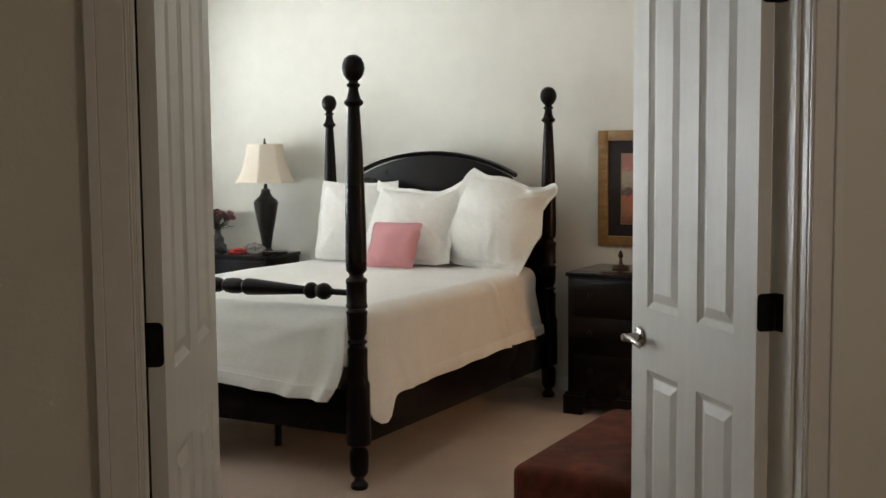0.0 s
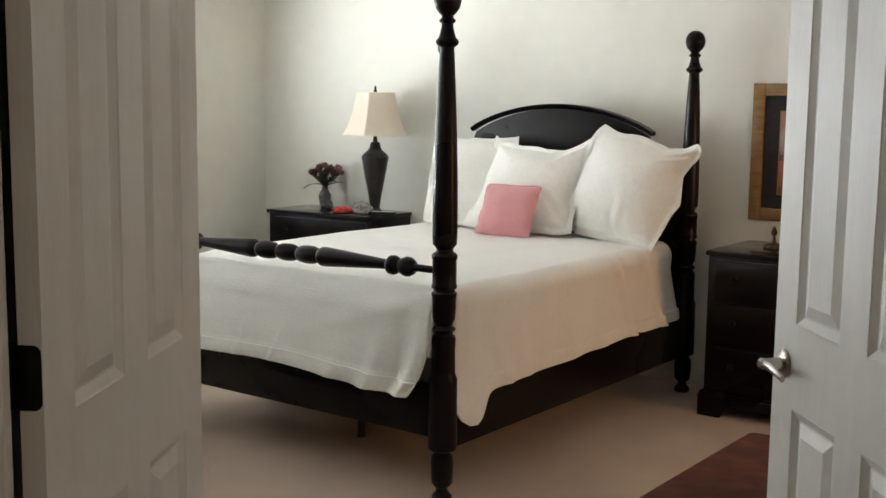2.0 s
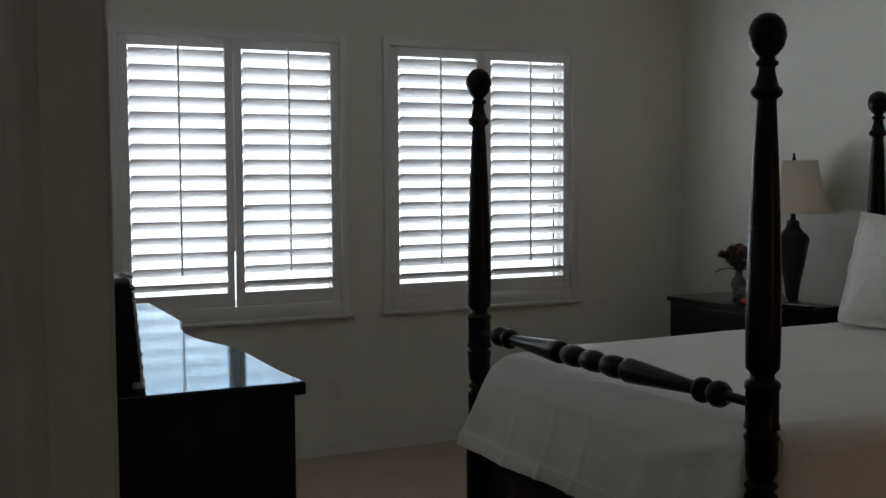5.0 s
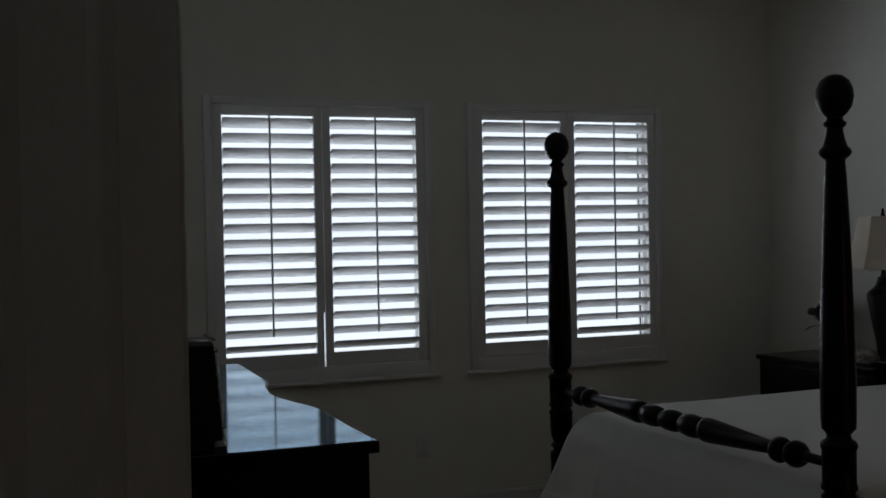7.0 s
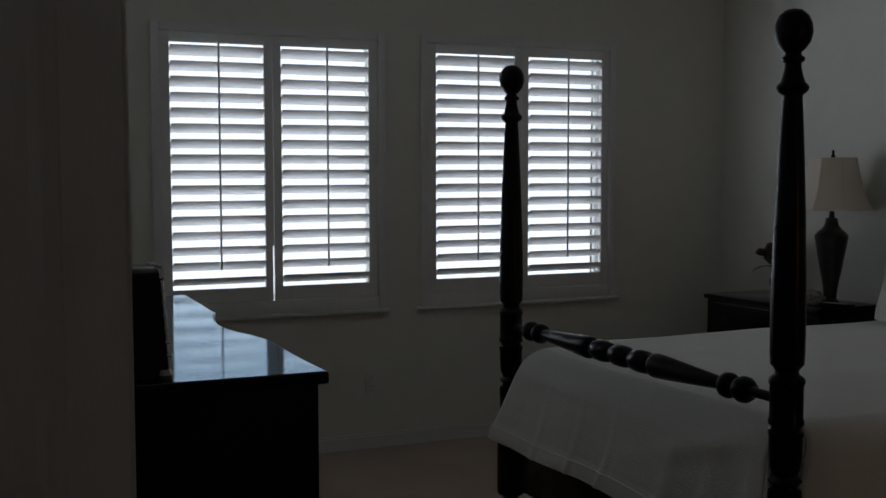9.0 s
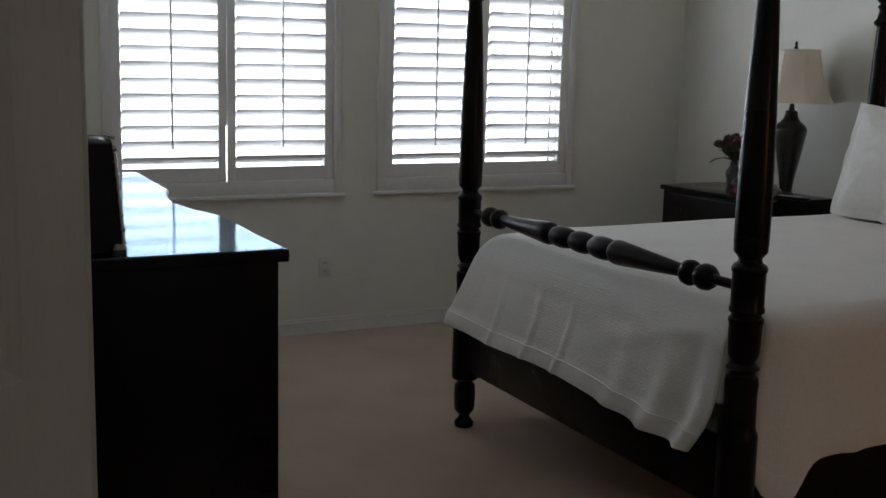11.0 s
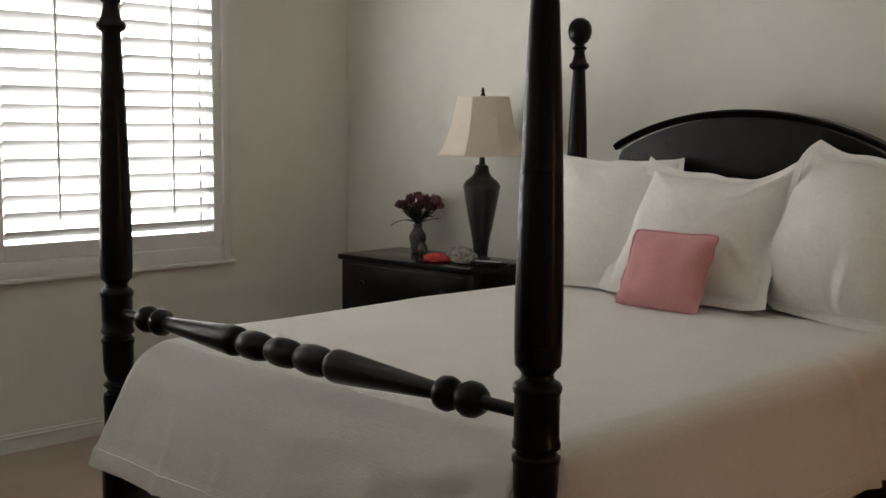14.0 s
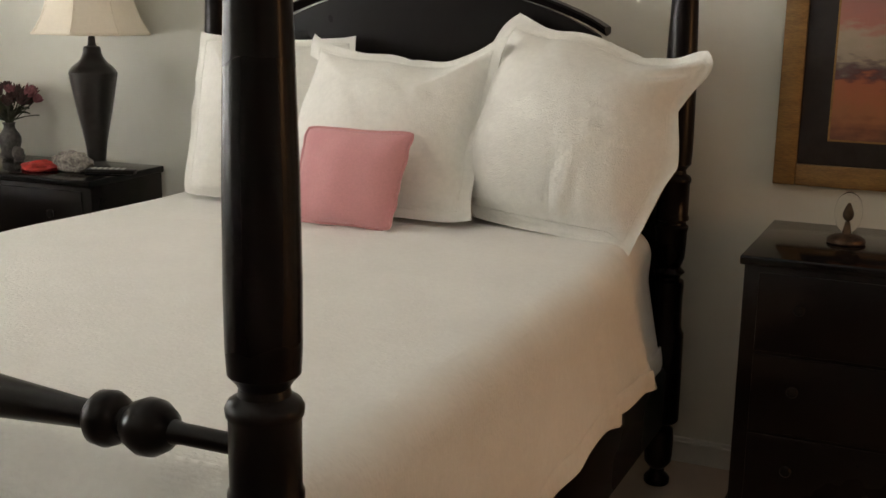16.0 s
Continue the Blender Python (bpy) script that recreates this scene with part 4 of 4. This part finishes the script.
def lump(name, at, size, material, seed, **tags):
    bm = bmesh.new()
    bmesh.ops.create_icosphere(bm, subdivisions=4, radius=1)
    for v in bm.verts:
        f = 1 + 0.30 * wob(v.co.x, v.co.y, v.co.z + seed, 1.7) + 0.10 * wob(v.co.x, v.co.y, v.co.z + seed, 5)
        v.co = Vector((v.co.x * size[0] * f, v.co.y * size[1] * f, max(-0.62, v.co.z * f) * size[2] + size[2] * 0.62))
    ob = link(name, bm, material, smooth=True)
    ob.matrix_basis = pose(*at)
    return tagged(ob, **tags)


lump("small_figurine", (-2.585, 2.19, 0.8305), (0.024, 0.022, 0.036), M_STONE, 3, label="small dark lumpy ornament beside the vase on the nightstand", category="ornament")
lump("folded_scarf", (-2.325, 2.03, 0.8305), (0.070, 0.048, 0.024), M_RED, 9, label="crumpled bright red cloth pouch on the nightstand", category="pouch")
lump("patterned_pouch", (-2.225, 2.09, 0.8305), (0.085, 0.045, 0.044), M_PATTERN, 14, label="gathered grey and black patterned pouch on the nightstand", category="pouch")
rc = thing("remote_control", at=(-2.050, 2.10, 0.8305), turn=20, label="black remote control lying on the nightstand", category="remote control")
part("body", box(-0.09, 0.09, -0.024, 0.024, 0, 0.018, 0.005), M_BLACK, rc)
for i in range(6):
    for j in range(3):
        part("button", box(-0.07 + i * 0.022, -0.058 + i * 0.022, -0.015 + j * 0.012, -0.007 + j * 0.012, 0.0182, 0.0205, 0.001, seg=1), M_PLASTIC, rc)

# glass dome on the other night table
dome = thing("glass_dome", at=(0.500, 2.10, 0.8355), label="small clear glass dome with a brass base, on the nightstand", category="ornament")
part("base", lathe([(0.048, 0), (0.052, 0.004), (0.050, 0.012), (0.038, 0.020), (0.012, 0.026), (0.006, 0.060)], 28), M_BRASS, dome)
part("pendant", lathe(smoothed([(0.003, 0.060), (0.011, 0.068), (0.014, 0.080), (0.010, 0.094), (0.003, 0.110)], 3), 14), M_BRASS, dome)
g = part("globe", lathe(smoothed([(0.012, 0.028), (0.030, 0.050), (0.037, 0.085), (0.030, 0.120), (0.012, 0.138), (0.002, 0.141)], 4), 28), M_GLOBE, dome, "clear glass globe")

# ---- picture ----
pic = thing("framed_picture", at=(0.255, YN - 0.004, 0.945), label="framed sunset seascape print with dark mat and gold-brown wooden frame", category="picture")
PW, PH, F = 0.70, 0.715, 0.064
for nm, x0, x1, z0, z1 in (("frame_side", 0, F, 0, PH), ("frame_side", PW - F, PW, 0, PH), ("frame_bottom", F, PW - F, 0, F), ("frame_top", F, PW - F, PH - F, PH)):
    part(nm, box(x0, x1, -0.026, 0, z0, z1, 0.004), M_GOLD, pic)
part("mat_board", box(F, PW - F, -0.012, -0.004, F, PH - F), M_MAT, pic)


def art_material():
    m = bpy.data.materials.new("sunset_print")
    m.use_nodes = True
    nt = m.node_tree
    p = nt.nodes["Principled BSDF"]
    p.inputs["Roughness"].default_value = 0.35
    tc = nt.nodes.new("ShaderNodeTexCoord")
    sep = nt.nodes.new("ShaderNodeSeparateXYZ")
    nt.links.new(tc.outputs["Generated"], sep.inputs[0])
    nz = nt.nodes.new("ShaderNodeTexNoise")
    nz.inputs["Scale"].default_value, nz.inputs["Detail"].default_value = 5, 6
    mp = nt.nodes.new("ShaderNodeMapping")
    mp.inputs["Scale"].default_value = (1.4, 1, 4)
    nt.links.new(tc.outputs["Generated"], mp.inputs[0])
    nt.links.new(mp.outputs[0], nz.inputs["Vector"])
    s = nt.nodes.new("ShaderNodeMath")
    s.operation = "MULTIPLY_ADD"
    s.inputs[1].default_value, s.inputs[2].default_value = 0.34, -0.17
    nt.links.new(nz.outputs[0], s.inputs[0])
    a = nt.nodes.new("ShaderNodeMath")
    a.operation = "ADD"
    nt.links.new(s.outputs[0], a.inputs[0])
    nt.links.new(sep.outputs["Z"], a.inputs[1])
    r = nt.nodes.new("ShaderNodeValToRGB")
    els = r.color_ramp.elements
    els[0].position, els[0].color = 0.0, (0.16, 0.06, 0.035, 1)
    els[1].position, els[1].color = 1.0, (0.36, 0.17, 0.15, 1)
    for pos, col in ((0.18, (0.34, 0.13, 0.06)), (0.38, (0.40, 0.12, 0.06)), (0.45, (0.12, 0.045, 0.05)), (0.50, (0.14, 0.10, 0.10)), (0.56, (0.34, 0.28, 0.21)), (0.70, (0.40, 0.31, 0.24)), (0.80, (0.42, 0.17, 0.14))):
        e = els.new(pos)
        e.color = (*col, 1)
    nt.links.new(a.outputs[0], r.inputs[0])
    nt.links.new(r.outputs[0], p.inputs["Base Color"])
    return m


part("print", box(F + 0.088, PW - F - 0.088, -0.0145, -0.0125, F + 0.078, PH - F - 0.082), art_material(), pic, "sunset seascape print")
part("print_edge", box(F + 0.082, PW - F - 0.082, -0.0130, -0.0121, F + 0.072, PH - F - 0.076), M_GOLD, pic)

# ---- dresser ----
dresser = thing("dresser", label="long espresso wooden dresser with a polished serpentine top, beside the door", category="dresser")
DX0, DX1, DYF, DYB, DH = -1.80, -0.044, -1.302, -1.840, 1.078
curve = smoothed([(-0.25, DYF - 0.004), (-0.44, DYF), (-0.58, DYF + 0.001), (-0.67, DYF - 0.014), (-0.77, DYF - 0.038), (-0.90, DYF - 0.054), (-1.02, DYF - 0.048), (-1.12, DYF - 0.030), (-1.19, DYF - 0.012), (-1.24, DYF)], 4)
front = [(DX1 - 0.004, DYF)] + curve + [(DX0, DYF + 0.015)]


def slab(points, z0, z1, bevel):
    own = bmesh.new()
    lo = [own.verts.new((x, y, z0)) for x, y in points]
    hi = [own.verts.new((x, y, z1)) for x, y in points]
    own.faces.new(lo)
    own.faces.new(hi[::-1])
    for i in range(len(points)):
        j = (i + 1) % len(points)
        own.faces.new((lo[j], lo[i], hi[i], hi[j]))
    bmesh.ops.recalc_face_normals(own, faces=own.faces[:])
    if bevel:
        bmesh.ops.bevel(own, geom=[e for e in own.edges if e.calc_face_angle(0) > 1.0], offset=bevel, segments=3, affect="EDGES", profile=0.6)
    return own


top = part("top", slab([(x, y) for x, y in front] + [(DX0, DYB), (DX1 - 0.004, DYB)], DH - 0.030, DH - 0.0016, 0.006), M_WOOD, dresser)
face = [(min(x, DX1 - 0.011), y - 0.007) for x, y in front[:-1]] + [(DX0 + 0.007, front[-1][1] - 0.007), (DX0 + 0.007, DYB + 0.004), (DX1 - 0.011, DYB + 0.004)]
part("tinted_face", slab(face, DH - 0.0015, DH, 0.0), M_TOP, top, "polished face of the serpentine top, tinted blue like reflected sky", smooth=False)
inner = [(min(x, DX1 - 0.019) if x > -0.2 else max(x, DX0 + 0.022), y - 0.022) for x, y in front]
part("body", slab(inner + [(DX0 + 0.022, DYB), (DX1 - 0.019, DYB)], 0.090, DH - 0.0302, 0.003), M_WOOD, dresser)
part("plinth", slab([(x, y + 0.012) for x, y in inner] + [(DX0 + 0.022, DYB), (DX1 - 0.018, DYB), (DX1 - 0.018, DYF - 0.012)], 0.0, 0.0898, 0.003), M_WOOD, dresser)
for k in range(4):
    z = 0.13 + k * 0.226
    for x0, x1, y in ((-0.46, -0.12, DYF - 0.030), (-1.76, -1.30, DYF + 0.004)):
        part("drawer", box(x0, x1, y - 0.012, y, z, z + 0.208, 0.003), M_WOOD, dresser)

# beaded chest standing on the dresser
jb = thing("jewellery_chest", at=(-0.055, 0.006, DH + 0.0008), label="black upright chest with a beaded silver edge, on the dresser", category="chest")
pr = prism([(-0.062, 0.0), (-0.072, 0.020), (-0.150, 0.212), (-0.160, 0.228), (-0.185, 0.236), (-0.30, 0.236), (-0.30, 0.0)], -1.83, -1.662, 0.004)
part("body", pr, M_WOOD, jb)
for k in range(8):
    t = k / 7
    part("bead", lathe([(0.001, -0.007), (0.005, -0.005), (0.007, 0), (0.005, 0.005), (0.001, 0.007)], 10, m=Matrix.Translation((-0.066 - 0.092 * t, -1.660, 0.018 + 0.198 * t))), M_CHROME, jb)
part("edge_trim", box(-0.302, -0.165, -1.664, -1.656, 0.2365, 0.244, 0.002), M_CHROME, jb)
part("edge_trim", lathe([(0.004, 0), (0.004, 0.212)], 8, m=Matrix.Translation((-0.064, -1.660, 0.012)) @ pose(0, 0, 0, 0, -23.5, 0)), M_CHROME, jb)
part("foot", lathe([(0.016, 0), (0.018, 0.008), (0.012, 0.020)], 14, m=Matrix.Translation((-0.058, -1.672, 0))), M_CHROME, jb)
kn = thing("candlestick", at=(-0.33, -1.72, DH + 0.0008), label="thin dark candlestick with a small round top, on the dresser", category="candlestick")
part("stick", lathe(smoothed([(0.018, 0), (0.016, 0.008), (0.003, 0.020), (0.0025, 0.20), (0.003, 0.250), (0.006, 0.256), (0.0065, 0.264), (0.003, 0.272)], 3), 14), M_BLACK, kn)

# ---- bench ----
bench = thing("ottoman", at=(1.165, -0.845, 0), label="rust-red brocade upholstered bench on dark tapered legs, beside the open door", category="bench")
OW, OD, OH = 0.62, 0.98, 0.475
seat = box(0, OW, 0, OD, 0.288, OH, 0.035, seg=5)
bmesh.ops.subdivide_edges(seat, edges=[e for e in seat.edges if e.calc_length() > 0.2], cuts=10, use_grid_fill=True)
for v in seat.verts:
    if v.co.z > OH - 0.03:
        v.co.z += 0.020 * math.sin(math.pi * min(1, max(0, v.co.x / OW))) * math.sin(math.pi * min(1, max(0, v.co.y / OD)))
part("seat", seat, M_OTT, bench)
part("frame", box(0.035, OW - 0.035, 0.035, OD - 0.035, 0.275, 0.2875, 0.003), M_WOOD, bench)
for x in (0.062, OW - 0.062):
    for y in (0.062, OD - 0.062):
        leg = bmesh.new()
        lo = [leg.verts.new((x + sx * 0.022, y + sy * 0.022, 0)) for sx, sy in ((-1, -1), (1, -1), (1, 1), (-1, 1))]
        hi = [leg.verts.new((x + sx * 0.033, y + sy * 0.033, 0.2865)) for sx, sy in ((-1, -1), (1, -1), (1, 1), (-1, 1))]
        leg.faces.new(lo[::-1])
        leg.faces.new(hi)
        for i in range(4):
            j = (i + 1) % 4
            leg.faces.new((lo[i], lo[j], hi[j], hi[i]))
        bmesh.ops.bevel(leg, geom=leg.edges[:], offset=0.003, segments=2, affect="EDGES")
        part("leg", leg, M_WOOD, bench)

# ---- wall socket ----
soc = thing("wall_socket", at=(XW, 0.03, 0.37), label="white plastic double wall socket under the window", category="socket")
part("plate", box(0, 0.006, -0.035, 0.035, -0.057, 0.057, 0.002), M_PLASTIC, soc)
for z in (-0.022, 0.022):
    part("outlet", box(0.0062, 0.009, -0.016, 0.016, z - 0.014, z + 0.014, 0.002), M_PLASTIC, soc)
    for y in (-0.006, 0.006):
        part("slot", box(0.0091, 0.0096, y - 0.001, y + 0.001, z - 0.004, z + 0.005), M_BLACK, soc, smooth=False)

# ---- ceiling fan ----
fan = thing("ceiling_fan", at=(-0.45, 0.0, 0), label="ceiling fan with frosted glass shades and a pull chain", category="ceiling fan")
part("canopy", lathe([(0.02, ZC - 0.07), (0.05, ZC - 0.055), (0.07, ZC - 0.001)], 24), M_CHROME, fan)
part("downrod", lathe([(0.012, ZC - 0.30), (0.012, ZC - 0.06)], 14), M_CHROME, fan)
part("motor", lathe([(0.06, 2.56), (0.12, 2.575), (0.14, 2.62), (0.14, 2.68), (0.11, 2.73), (0.04, 2.765)], 32), M_CHROME, fan)
for k in range(5):
    m = Matrix.Rotation(k * math.tau / 5 + 0.3, 4, "Z")
    bl = box(0.20, 0.66, -0.065, 0.065, 2.600, 2.607, 0.003)
    box(0.12, 0.24, -0.015, 0.015, 2.607, 2.612, 0.001, bm=bl, seg=1)
    bl.transform(m)
    part("blade", bl, M_WOODH, fan)
part("light_fitter", lathe([(0.03, 2.44), (0.055, 2.46), (0.06, 2.53), (0.05, 2.56)], 24), M_CHROME, fan)
for k in range(4):
    m = Matrix.Rotation(k * math.tau / 4 + 0.6, 4, "Z") @ Matrix.Translation((0.085, 0, 2.495)) @ pose(0, 0, 0, 0, -32, 0)
    sh = lathe(smoothed([(0.020, 0.0), (0.028, -0.02), (0.038, -0.06), (0.050, -0.10), (0.062, -0.125)][::-1], 3), 22, m=m)
    part("shade", sh, M_FROST, fan, "frosted glass bell shade")
part("pull_chain", lathe([(0.0012, 2.305), (0.0012, 2.46)], 6), M_CHROME, fan)
part("chain_pull", lathe([(0.002, 2.275), (0.006, 2.280), (0.006, 2.298), (0.002, 2.308)], 10), M_BLACK, fan)
